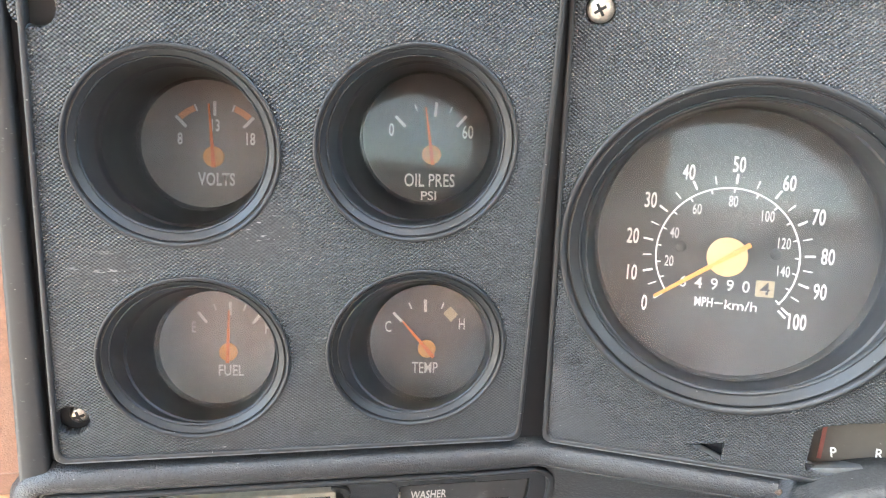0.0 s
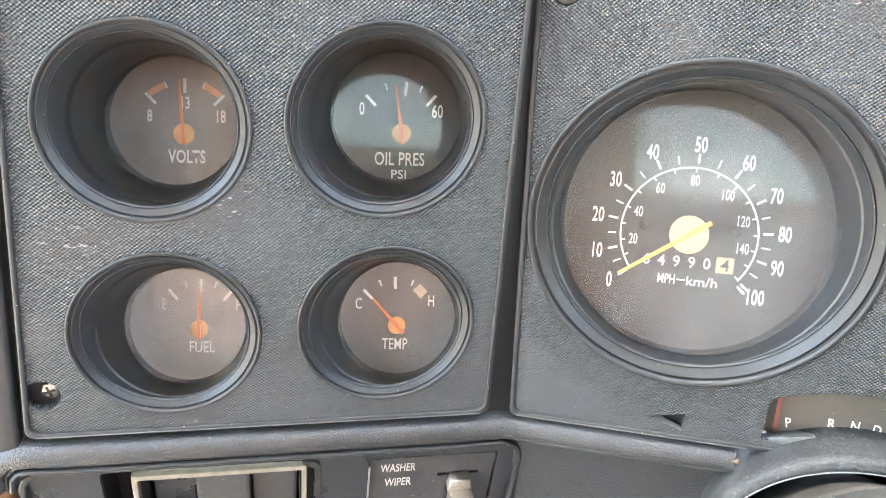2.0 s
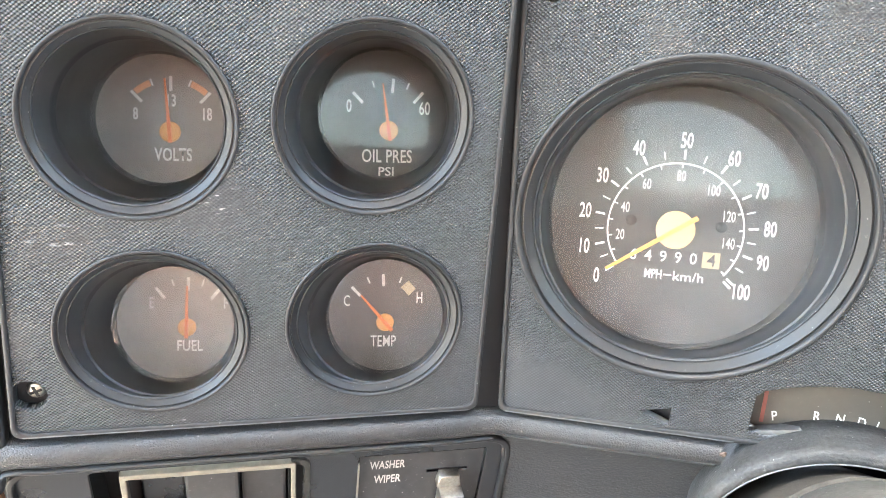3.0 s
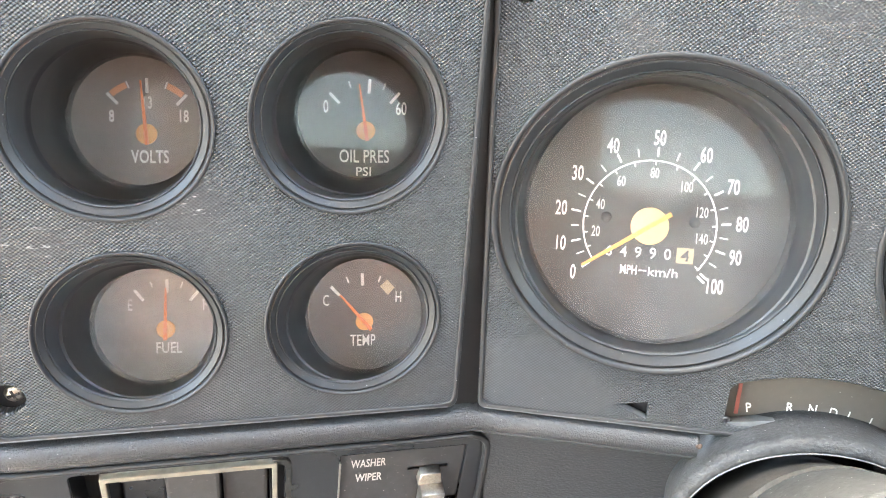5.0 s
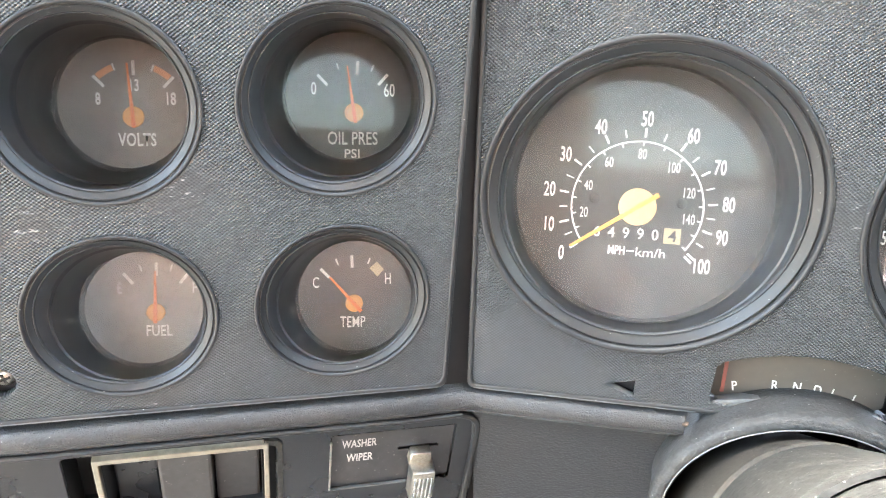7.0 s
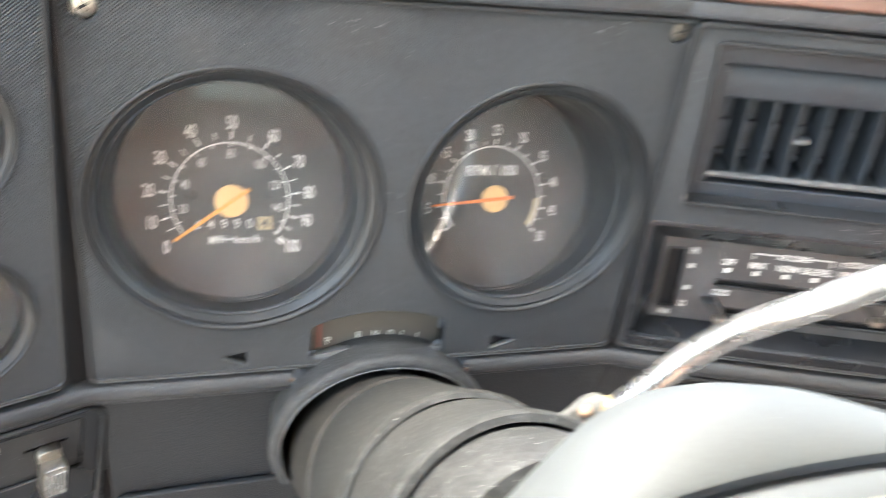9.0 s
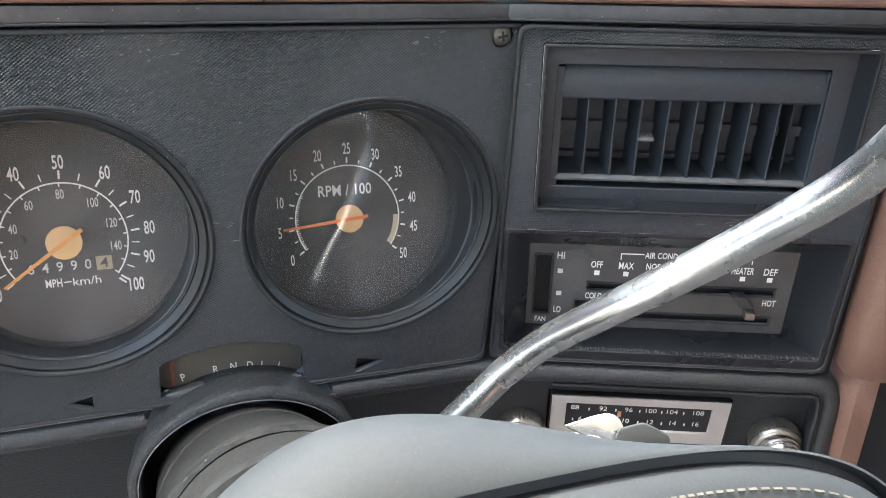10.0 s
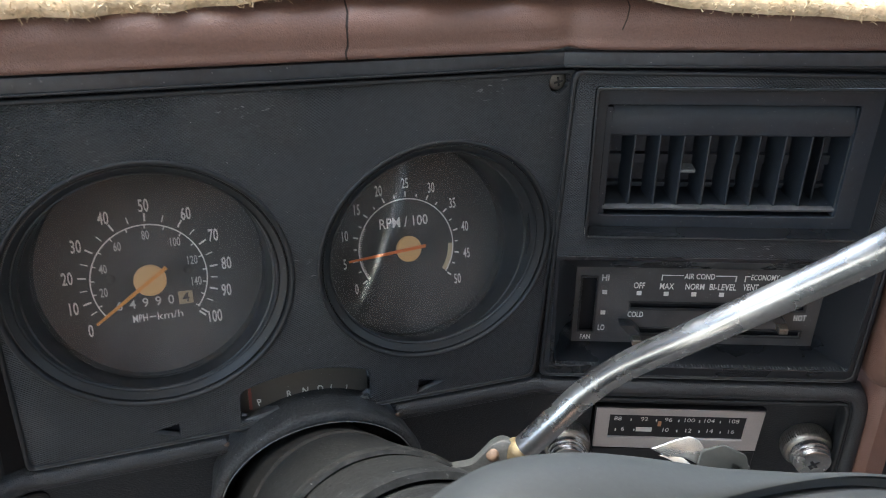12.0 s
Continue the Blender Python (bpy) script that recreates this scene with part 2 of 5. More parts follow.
brown_vinyl = material("brown_vinyl", (0.145, 0.08, 0.061), 0.36, spread=0.16, stain=14, grain=900, bump=0.5, kind="vinyl")
brown_trim = material("brown_trim_plastic", (0.14, 0.077, 0.056), 0.42, spread=0.2, stain=14, grain=900, bump=0.35, kind="vinyl")
# brown_trim with the brighter light of the door side in its colour
jamb_brown = material("lit_pillar_trim", (0.25, 0.14, 0.095), 0.42, spread=0.2, stain=14, grain=900, bump=0.35, kind="vinyl")
tan_plastic = material("tan_trim_plastic", (0.5, 0.26, 0.13), 0.5, spread=0.2, stain=30, grain=500, bump=0.1)
vent_dark = material("slat_plastic", (0.02, 0.024, 0.0295), 0.45, spread=0.3, stain=90, dust=0.2)
damper_dark = material("dull_damper", (0.048, 0.055, 0.066), 0.55, spread=0.3, stain=60, dust=0.2)
crack_dark = material("vinyl_crack", (0.015, 0.008, 0.006), 0.8)
wool = material("beige_wool_pile", (0.62, 0.49, 0.33), 0.95, spread=0.35, stain=90, grain=420, bump=1.0, spec=0.1)
pad_grey = material("grey_vinyl_pad", (0.034, 0.0363, 0.0347), 0.66, spec=0.33, spread=0.14, stain=28, grain=600, bump=0.06, kind="leather", dust=0.04)
pad_dark = material("dark_pad_groove", (0.02, 0.021, 0.022), 0.6)
thread = material("tan_thread", (0.11, 0.1, 0.075), 0.85)
sleeve_tan = material("worn_tan_sleeve", (0.026, 0.0235, 0.02), 0.75, spread=0.5, stain=60, bump=0.5, grain=600, dust=0.25, spec=0.22)
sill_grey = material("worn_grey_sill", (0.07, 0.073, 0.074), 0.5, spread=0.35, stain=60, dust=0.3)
smoked = material("smoked_window", (0.075, 0.066, 0.055), 0.35, spread=0.08, stain=30, dust=0.2)
foam = material("aged_foam", (0.075, 0.05, 0.036), 0.9, spread=0.4, stain=400, bump=0.6, grain=1500)
cast_grey = material("cast_metal", (0.085, 0.086, 0.083), 0.5, metal=0.15, spread=0.35, stain=150, bump=0.3, grain=900, dust=0.1)
brassy = material("stained_brass", (0.3, 0.23, 0.13), 0.5, metal=0.7, spread=0.35, stain=200, bump=0.2, grain=900)
rust = material("rusty_pin", (0.2, 0.13, 0.085), 0.6, spread=0.4, stain=300, bump=0.3)
# seat colour lightened as if sunlit
seat_lightened = material("sunlit_seat_vinyl", (0.34, 0.21, 0.145), 0.5, spread=0.15, stain=12, grain=240, bump=0.5, kind="vinyl")
# voltmeter dial colour includes the brown reflection seen on its lens
dial_brown_sheen = material("brown_dial_with_sheen", (0.27, 0.238, 0.222), 0.6, spread=0.2, stain=40, spec=0.3)
inner_grey = material("dull_inner_housing", (0.03, 0.0305, 0.031), 0.6, spread=0.25, stain=60, dust=0.2, bump=0.2)
# lining and headliner kept pale to bounce light onto the dash
cab_paint = material("cab_lining", (0.55, 0.47, 0.4), 0.7, spread=0.1, stain=3)
headliner = material("headliner", (0.7, 0.68, 0.63), 0.9, spread=0.06, stain=5)
floor_mat = material("floor_rubber", (0.04, 0.038, 0.036), 0.8, spread=0.2)
earth = material("pale_ground", (0.3, 0.27, 0.22), 0.95, spread=0.25, stain=0.5, grain=8)
# haze is lens dust, raised to brighten the dials behind it
lens_clear, lens_dusty, lens_cloudy = clear_lens("clear_lens", 0.034), clear_lens("dusty_lens", 0.07), clear_lens("cloudy_lens", 0.15)
tape_film = clear_lens("clear_tape", 0.06)
tinted = window_glass("tinted_glass", (0.8, 0.75, 0.68))


# ---- building helpers ----
def plane_frame(o, az, lean):
    """A face of the dash: x along it, y up it, z towards the driver; lean is the tilt of its top towards the driver."""
    return Matrix.Translation(o) @ Matrix.Rotation(radians(az), 4, 'Z') @ Matrix.Rotation(radians(90 + lean), 4, 'X')


LEFT = plane_frame((-0.034, 0.2995, 0.70), 25, 10)
MID = plane_frame((0, 0.2995, 0.70), 0, 9)
RIGHT = plane_frame((0.229, 0.2995, 0.70), -23, 9)
DIAL_L = plane_frame((-0.13248, 0.30922, 0.77033), 18.54, -8.14)
DIAL_M = plane_frame((0.09025, 0.33026, 0.77555), 0.99, -9.53)
LOW_L = LEFT @ Matrix.Translation((0, -0.022, -0.006)) @ Matrix.Rotation(radians(10), 4, 'X')
LOW_M = MID @ Matrix.Translation((0, -0.022, -0.004)) @ Matrix.Rotation(radians(12), 4, 'X')
LOW_R = RIGHT @ Matrix.Translation((0, -0.022, -0.006)) @ Matrix.Rotation(radians(5), 4, 'X')


def shift(u, v, d=0.0, turn=0.0):
    return Matrix.Translation((u / 1000, v / 1000, d / 1000)) @ Matrix.Rotation(radians(turn), 4, 'Z')


def thing(name, m, label, category, group="", kind=""):
    ob = new(name)
    ob.empty_display_size = 0.02
    ob.matrix_basis = m
    return tagged(ob, label, category, group, kind)


def part(name, bm, mat, parent=None, label="", m=None, smooth=None):
    """One mesh object under a thing or a part; bm is a bmesh or a mesh."""
    if isinstance(bm, bmesh.types.BMesh):
        me = bpy.data.meshes.new(name)
        bm.normal_update()
        bm.to_mesh(me)
        bm.free()
    else:
        me = bm
    me.materials.clear()
    me.materials.append(mat)
    if smooth:
        for p in me.polygons:
            p.use_smooth = True
        me.set_sharp_from_angle(angle=radians(smooth))
    ob = new(name, me)
    if parent:
        ob.parent = parent
    if m is not None:
        ob.matrix_basis = m
    return tagged(ob, label)


def box(u0, u1, v0, v1, d0, d1, bevel=0.0, bm=None):
    """A box in millimetres of the frame, with rounded edges."""
    own = bmesh.new()
    bmesh.ops.create_cube(own, size=1)
    for v in own.verts:
        v.co = Vector(((u0 + u1) / 2 + v.co.x * (u1 - u0), (v0 + v1) / 2 + v.co.y * (v1 - v0), (d0 + d1) / 2 + v.co.z * (d1 - d0))) / 1000
    if bevel:
        bmesh.ops.bevel(own, geom=own.edges[:], offset=bevel / 1000, segments=2, affect='EDGES', profile=0.6)
    if bm is None:
        return own
    me = bpy.data.meshes.new("piece")
    own.to_mesh(me)
    own.free()
    bm.from_mesh(me)
    bpy.data.meshes.remove(me)
    return bm


def circle(u, v, r, n=96):
    return [(u + r * math.cos(2 * math.pi * k / n), v + r * math.sin(2 * math.pi * k / n)) for k in range(n)]


def rounded(corners, r, n=5):
    """A closed outline in millimetres with rounded corners; r is one radius or one for each corner."""
    pts, c = [], len(corners)
    for k in range(c):
        rk = r[k] if isinstance(r, (list, tuple)) else r
        p, a, b = Vector(corners[k]), Vector(corners[k - 1]), Vector(corners[(k + 1) % c])
        if rk <= 0:
            pts.append(tuple(p))
            continue
        da, db = (a - p).normalized() * rk, (b - p).normalized() * rk
        for i in range(n + 1):
            t = i / n
            pts.append(tuple((1 - t) ** 2 * (p + da) + 2 * t * (1 - t) * p + t * t * (p + db)))
    return pts


def rect(u0, u1, v0, v1, r=0.0):
    return rounded([(u0, v0), (u1, v0), (u1, v1), (u0, v1)], r)


def plate(loops, d0, d1, bevel=0.0):
    """A flat plate between depths d0 and d1 with holes, edges rounded by bevel; all in millimetres."""
    cu = bpy.data.curves.new("outline", 'CURVE')
    cu.dimensions, cu.fill_mode = '2D', 'BOTH'
    for lp in loops:
        s = cu.splines.new('POLY')
        s.points.add(len(lp) - 1)
        for p, (x, y) in zip(s.points, lp):
            p.co = (x / 1000, y / 1000, 0, 1)
        s.use_cyclic_u = True
    half = (d1 - d0) / 2000
    cu.extrude, cu.bevel_depth, cu.bevel_resolution, cu.offset = half - bevel / 1000, bevel / 1000, 2, -bevel / 1000
    ob = bpy.data.objects.new("outline", cu)
    me = bpy.data.meshes.new_from_object(ob)
    bpy.data.objects.remove(ob)
    bpy.data.curves.remove(cu)
    me.transform(Matrix.Translation((0, 0, (d0 + d1) / 2000)))
    bm = bmesh.new()
    bm.from_mesh(me)
    bpy.data.meshes.remove(me)
    bmesh.ops.remove_doubles(bm, verts=bm.verts[:], dist=2e-6)
    return bm


def slug(outline, d0, d1, bevel):
    """A small solid with a rounded edge, from a closed outline; all in millimetres."""
    cu, cv = sum(p[0] for p in outline) / len(outline), sum(p[1] for p in outline) / len(outline)
    reach_ = max(math.hypot(p[0] - cu, p[1] - cv) for p in outline)
    rings = []
    for d, inset in ((d0, 1.0), (d0 + bevel * 0.4, 0.3), (d0 + bevel, 0.0), (d1 - bevel, 0.0), (d1 - bevel * 0.4, 0.3), (d1 - bevel * 0.1, 0.7), (d1, 1.2)):
        f = 1 - inset * bevel / reach_
        rings.append([Vector((cu + (p[0] - cu) * f, cv + (p[1] - cv) * f, d)) / 1000 for p in outline])
    return loft(rings, caps=(True, True))


def lettering(words, h, squeeze=0.75, thick=0.15, width=0.0, bold=0.0):
    """Printed words, h mm high and centred on their origin; width sets the total width."""
    cu = bpy.data.curves.new("words", 'FONT')
    cu.body, cu.size, cu.align_x, cu.align_y = words, 1.0, 'CENTER', 'CENTER'
    cu.resolution_u, cu.offset, cu.space_character = 3, bold, 1.0 + bold * 2
    ob = bpy.data.objects.new("words", cu)
    me = bpy.data.meshes.new_from_object(ob)
    bpy.data.objects.remove(ob)
    bpy.data.curves.remove(cu)
    xs, ys = [v.co.x for v in me.vertices], [v.co.y for v in me.vertices]
    cx, cy, w, hh = (max(xs) + min(xs)) / 2, (max(ys) + min(ys)) / 2, max(xs) - min(xs), max(ys) - min(ys)
    sy = h / 1000 / hh
    sx = width / 1000 / w if width else sy * squeeze
    for v in me.vertices:
        v.co = Vector(((v.co.x - cx) * sx, (v.co.y - cy) * sy, thick / 1000))
    return me


def loft(rings, closed=True, caps=(False, False)):
    """A skin through rings of points (metres)."""
    bm = bmesh.new()
    vs = [[bm.verts.new(p) for p in ring] for ring in rings]
    n = len(vs[0])
    for a, b in zip(vs, vs[1:]):
        for k in range(n if closed else n - 1):
            j = (k + 1) % n
            bm.faces.new((a[k], a[j], b[j], b[k]))
    if caps[0]:
        bm.faces.new(vs[0][::-1])
    if caps[1]:
        bm.faces.new(vs[-1])
    bmesh.ops.recalc_face_normals(bm, faces=bm.faces[:])
    return bm


def turned(profile, n=64, sweep=360.0, start=0.0):
    """A turned shape from (radius, depth) pairs in millimetres, round the frame's z."""
    full = abs(sweep - 360) < 1e-6
    steps = n if full else n + 1
    rings = []
    for r, d in profile:
        rings.append([Vector((r * math.cos(a), r * math.sin(a), d)) / 1000 for a in (radians(start + sweep * k / n) for k in range(steps))])
    return loft(rings, closed=full)


def rod(points, radii, n=20):
    """A round bar through points (metres) with a radius at each."""
    pts = [Vector(p) for p in points]
    rings, side = [], Vector((0.3, 0.2, 1)).normalized()
    for k, p in enumerate(pts):
        t = (pts[min(k + 1, len(pts) - 1)] - pts[max(k - 1, 0)]).normalized()
        a = (side - t * side.dot(t)).normalized()
        b = t.cross(a)
        rings.append([p + radii[k] * (a * math.cos(2 * math.pi * i / n) + b * math.sin(2 * math.pi * i / n)) for i in range(n)])
    return loft(rings, caps=(True, True))


def sweep(path, profile):
    """A moulding: path is a list of frames, profile (v, d) pairs in millimetres."""
    rings = [[m @ Vector((0, v / 1000, d / 1000)) for v, d in profile] for m in path]
    return loft(rings, closed=False)


def smooth_path(points, n=10):
    """Points between the given ones on a smooth curve."""
    p = [Vector(q) for q in points]
    out = []
    for k in range(len(p) - 1):
        a, b, c, d = p[max(k - 1, 0)], p[k], p[k + 1], p[min(k + 2, len(p) - 1)]
        for i in range(n):
            t = i / n
            out.append(0.5 * ((2 * b) + (c - a) * t + (2 * a - 5 * b + 4 * c - d) * t * t + (3 * b - a - 3 * c + d) * t ** 3))
    return out + [p[-1]]


# ---- instrument bezel ----
bezel = thing("instrument_bezel", MID, "black textured plastic instrument bezel with six round gauge openings, lightly dusty", "dashboard trim")
TO_MID = MID.inverted()
IN_LEFT, IN_RIGHT = TO_MID @ LEFT, TO_MID @ RIGHT
OPEN_L = [(-138.6, 116.8, 34.0), (-59.0, 118.6, 34.6), (-137.5, 36.8, 34.0), (-55.7, 38.0, 34.0)]
OPEN_M = [(31.4, 81.8, 63.2), (168.0, 81.4, 61.4)]

left_edge = rounded([(-191, -6), (-11, -6), (-13, 174), (-178, 174)], [5, 5, 4, 4])
part("left_panel", plate([left_edge] + [circle(*c) for c in OPEN_L] + [circle(-182.6, 12.6, 6.2, 32), circle(-174.5, 160.5, 6.2, 32)], -5, 0, 0.9),
     bezel_black, bezel, m=IN_LEFT)
notch_l = [(22.0, 1.2), (34.8, 4.2), (34.4, -4.2)]
notch_r = [(159.6, -4.6), (174.9, 0.4), (160.2, 4.6)]
arch = [(64.5, -2.0), (65.3, 15.0), (68.0, 17.6), (77.0, 20.6), (88.0, 22.8), (99.0, 23.6), (110.0, 22.8), (121.0, 20.6), (130.0, 17.6), (132.6, 15.0), (133.4, -2.0)]
low = [(133.4 - 68.9 * k / 10, -3.6 + 3.4 * math.sin(math.pi * k / 10)) for k in range(1, 10)]
mid_edge = rounded([(-36, -7.5), (231, -7.5), (234, 174), (-33, 174)], [4, 5, 4, 4])
part("centre_panel", plate([mid_edge] + [circle(*c) for c in OPEN_M] + [notch_l, notch_r, arch + low, circle(-22.9, 165, 5.0, 32), circle(224.0, 167.8, 5.0, 32)], -5, 0, 0.9),
     bezel_black, bezel)
right_edge = rounded([(4, -6.5), (182.5, -6.5), (182.5, 172), (12, 174)], [5, 6, 5, 5])
part("vent_panel", plate([right_edge, rect(23.5, 168, 84, 165.5, 1.5), rect(12, 177.5, 1.2, 71, 2.5)], -5, 0, 0.9), bezel_black, bezel, m=IN_RIGHT)
part("recess_border", plate([rect(9.5, 180, -4.4, 73.5, 3), rect(12, 177.5, 1.2, 71, 2.5)], -0.6, 0.6, 0.4), smooth_black, bezel, "smooth black border round the recess", m=IN_RIGHT)
# raised smooth border beads
for rim_loop, inset, m in ((left_edge, 2.2, IN_LEFT), (mid_edge, 2.2, None), (right_edge, 2.2, IN_RIGHT)):
    cu, cv = sum(p[0] for p in rim_loop) / len(rim_loop), sum(p[1] for p in rim_loop) / len(rim_loop)
    us, vs_ = [p[0] for p in rim_loop], [p[1] for p in rim_loop]
    fu, fv = 1 - 2 * inset / (max(us) - min(us)), 1 - 2 * inset / (max(vs_) - min(vs_))
    part("border_bead", plate([rim_loop, [(cu + (p[0] - cu) * fu, cv + (p[1] - cv) * fv) for p in rim_loop]], -4.6, 1.2, 0.8), rim_black, bezel, m=m, smooth=50)
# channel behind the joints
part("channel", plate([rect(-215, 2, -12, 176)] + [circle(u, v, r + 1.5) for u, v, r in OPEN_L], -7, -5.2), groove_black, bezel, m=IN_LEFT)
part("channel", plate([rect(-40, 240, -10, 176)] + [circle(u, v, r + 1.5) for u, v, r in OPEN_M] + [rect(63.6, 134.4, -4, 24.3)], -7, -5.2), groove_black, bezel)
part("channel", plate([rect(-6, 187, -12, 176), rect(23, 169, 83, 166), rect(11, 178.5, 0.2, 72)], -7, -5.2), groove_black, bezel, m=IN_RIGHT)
for nm, u0, u1, m in (("top_strip", -215, -6, IN_LEFT), ("top_strip", -37, 235, None), ("top_strip", 7, 192, IN_RIGHT)):
    part(nm, box(u0, u1, 175, 182.5, -9, 0.8, 1.2), strip_grey, bezel, "scuffed satin black top strip", m=m, smooth=40)
part("side_flange", plate([rounded([(-206, -26), (-194.5, -24), (-181.5, 178), (-187.5, 178)], 2)], -9, 0.6, 1.8), rim_black, bezel, "rounded satin black side flange", m=IN_LEFT, smooth=60)
for u0, u1, m in ((-190, -6, IN_LEFT), (-37, 235, None), (8, 192, IN_RIGHT)):
    part("strip_bead", box(u0, u1, 175.2, 176.4, -2, 1.7, 0.5), rim_black, bezel, m=m, smooth=60)
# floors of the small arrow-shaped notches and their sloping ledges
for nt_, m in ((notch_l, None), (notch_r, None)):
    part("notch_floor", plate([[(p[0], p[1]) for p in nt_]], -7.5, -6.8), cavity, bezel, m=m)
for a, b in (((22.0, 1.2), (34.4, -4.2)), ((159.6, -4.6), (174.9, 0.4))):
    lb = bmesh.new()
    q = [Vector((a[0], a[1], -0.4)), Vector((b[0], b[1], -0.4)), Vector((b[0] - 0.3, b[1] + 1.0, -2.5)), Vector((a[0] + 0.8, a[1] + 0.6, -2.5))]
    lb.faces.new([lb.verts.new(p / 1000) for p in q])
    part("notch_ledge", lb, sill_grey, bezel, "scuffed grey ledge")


def bowl(m0, c0, r0, m1, c1, r1):
    """A deep gauge cup: from the round opening in the panel to the round window at the dial, with a rolled rim."""
    p0, p1 = m0 @ Vector((c0[0] / 1000, c0[1] / 1000, 0)), m1 @ Vector((c1[0] / 1000, c1[1] / 1000, 0.0035))
    u0, v0, n0 = (m0.to_3x3() @ Vector(a) for a in ((1, 0, 0), (0, 1, 0), (0, 0, 1)))
    u1, v1, n1 = (m1.to_3x3() @ Vector(a) for a in ((1, 0, 0), (0, 1, 0), (0, 0, 1)))

    def ring(t, r, lift=0.0):
        c = p0.lerp(p1, t) + (n0.lerp(n1, t)).normalized() * lift / 1000
        u, v = u0.lerp(u1, t).normalized(), v0.lerp(v1, t).normalized()
        return [TO_MID @ (c + (u * math.cos(a) + v * math.sin(a)) * r / 1000) for a in (2 * math.pi * k / 96 for k in range(96))]

    f = 1.0 if r0 > 50 else 0.66
    prof = [(0.7, -2.0), (0.8, 0.2), (0.5, 0.8), (-0.1, 1.1), (-0.8, 1.0), (-1.4, 0.5), (-1.8, -0.4), (-1.9, -1.3), (-2.5, -1.3), (-2.6, -0.7), (-2.9, -0.6), (-3.2, -0.9), (-6.0, -3.2), (-6.15, -2.8), (-6.5, -2.6), (-6.9, -2.9), (-7.1, -4.2)]
    rim = loft([ring(0, r0 + o * f, h * f) for o, h in prof])
    rs = r0 - 7.0 * f
    k = 0.985 if r0 < 50 else 0.97
    wall = loft([ring(0, rs, -3.9 * f), ring(0.25, rs - (rs - r1) * 0.1), ring(0.30, rs - (rs - r1) * 0.14), ring(0.315, rs - (rs - r1) * 0.16 - 0.7), ring(0.33, rs - (rs - r1) * 0.18 - 0.7), ring(0.62, rs - (rs - r1) * 0.4 - 0.4),
                 ring(0.94, r1 + 0.6), ring(k, r1), ring(1.03, r1 - 0.2), ring(1.06, r1 + 0.8)])
    return rim, wall


CUPS = [(LEFT, OPEN_L[0], DIAL_L, (-54.0, 37.0), 27.0), (LEFT, OPEN_L[1], DIAL_L, (39.2, 41.6), 27.4), (LEFT, OPEN_L[2], DIAL_L, (-49.8, -50.2), 25.0), (LEFT, OPEN_L[3], DIAL_L, (41.2, -46.7), 25.4),
        (MID, OPEN_M[0], DIAL_M, (-58.6, 1.2), 53.4), (MID, OPEN_M[1], DIAL_M, (76.0, -1.0), 53.2)]
for m0, o, m1, c1, r1 in CUPS:
    rim, wall = bowl(m0, o[:2], o[2], m1, c1, r1)
    cup = part("gauge_cup", wall, bowl_black, bezel, "deep satin black gauge cup", smooth=35)
    part("rim", rim, rim_black, cup, "rolled glossy rim", smooth=50)


def screw(parent, m, mat, r=4.2):
    head = part("screw", turned([(0.2, 1.6), (1.6, 1.5), (3.0, 1.0), (r, 0.0), (r, -1.5)], 24), mat, parent, "pan-head cross-recess screw", m=m, smooth=40)
    slot = box(-2.2, 2.2, -0.5, 0.5, 1.2, 1.75)
    box(-0.5, 0.5, -2.2, 2.2, 1.2, 1.75, bm=slot)
    part("cross_recess", slot, cavity, head)


# pale strips paint in the border's bright edge highlight along with its wear
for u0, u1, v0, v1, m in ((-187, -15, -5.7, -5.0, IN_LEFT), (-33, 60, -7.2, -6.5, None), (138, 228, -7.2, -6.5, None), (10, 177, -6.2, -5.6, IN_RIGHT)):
    part("pale_edge_shine", box(u0, u1, v0, v1, 0.6, 1.3, 0.25), sill_grey, bezel, "pale strip for edge wear and highlight", m=m, smooth=60)
screw(bezel, IN_LEFT @ shift(-181.2, 12.2, -5.0, 20), worn_chrome, 3.6)
screw(bezel, shift(-22.9, 165.0, -2.5, 30), steel, 4.6)
screw(bezel, shift(224.0, 167.8, -2.5, 12), dark_steel, 4.6)

# ---- gauges ----
def tick(bm, ang, r0, r1, w):
    """One printed mark along a radius, in millimetres."""
    a = radians(ang)
    d, s = Vector((math.cos(a), math.sin(a), 0)), Vector((-math.sin(a), math.cos(a), 0))
    q = [d * r0 - s * w / 2, d * r1 - s * w / 2, d * r1 + s * w / 2, d * r0 + s * w / 2]
    bm.faces.new([bm.verts.new((p + Vector((0, 0, 0.12))) / 1000) for p in q])


def band(bm, a0, a1, r0, r1, n=24):
    pts = [[Vector((r * math.cos(a), r * math.sin(a), 0.1)) / 1000 for a in (radians(a0 + (a1 - a0) * k / n) for k in range(n + 1))] for r in (r0, r1)]
    va, vb = [[bm.verts.new(p) for p in row] for row in pts]
    for k in range(n):
        bm.faces.new((va[k], va[k + 1], vb[k + 1], vb[k]))


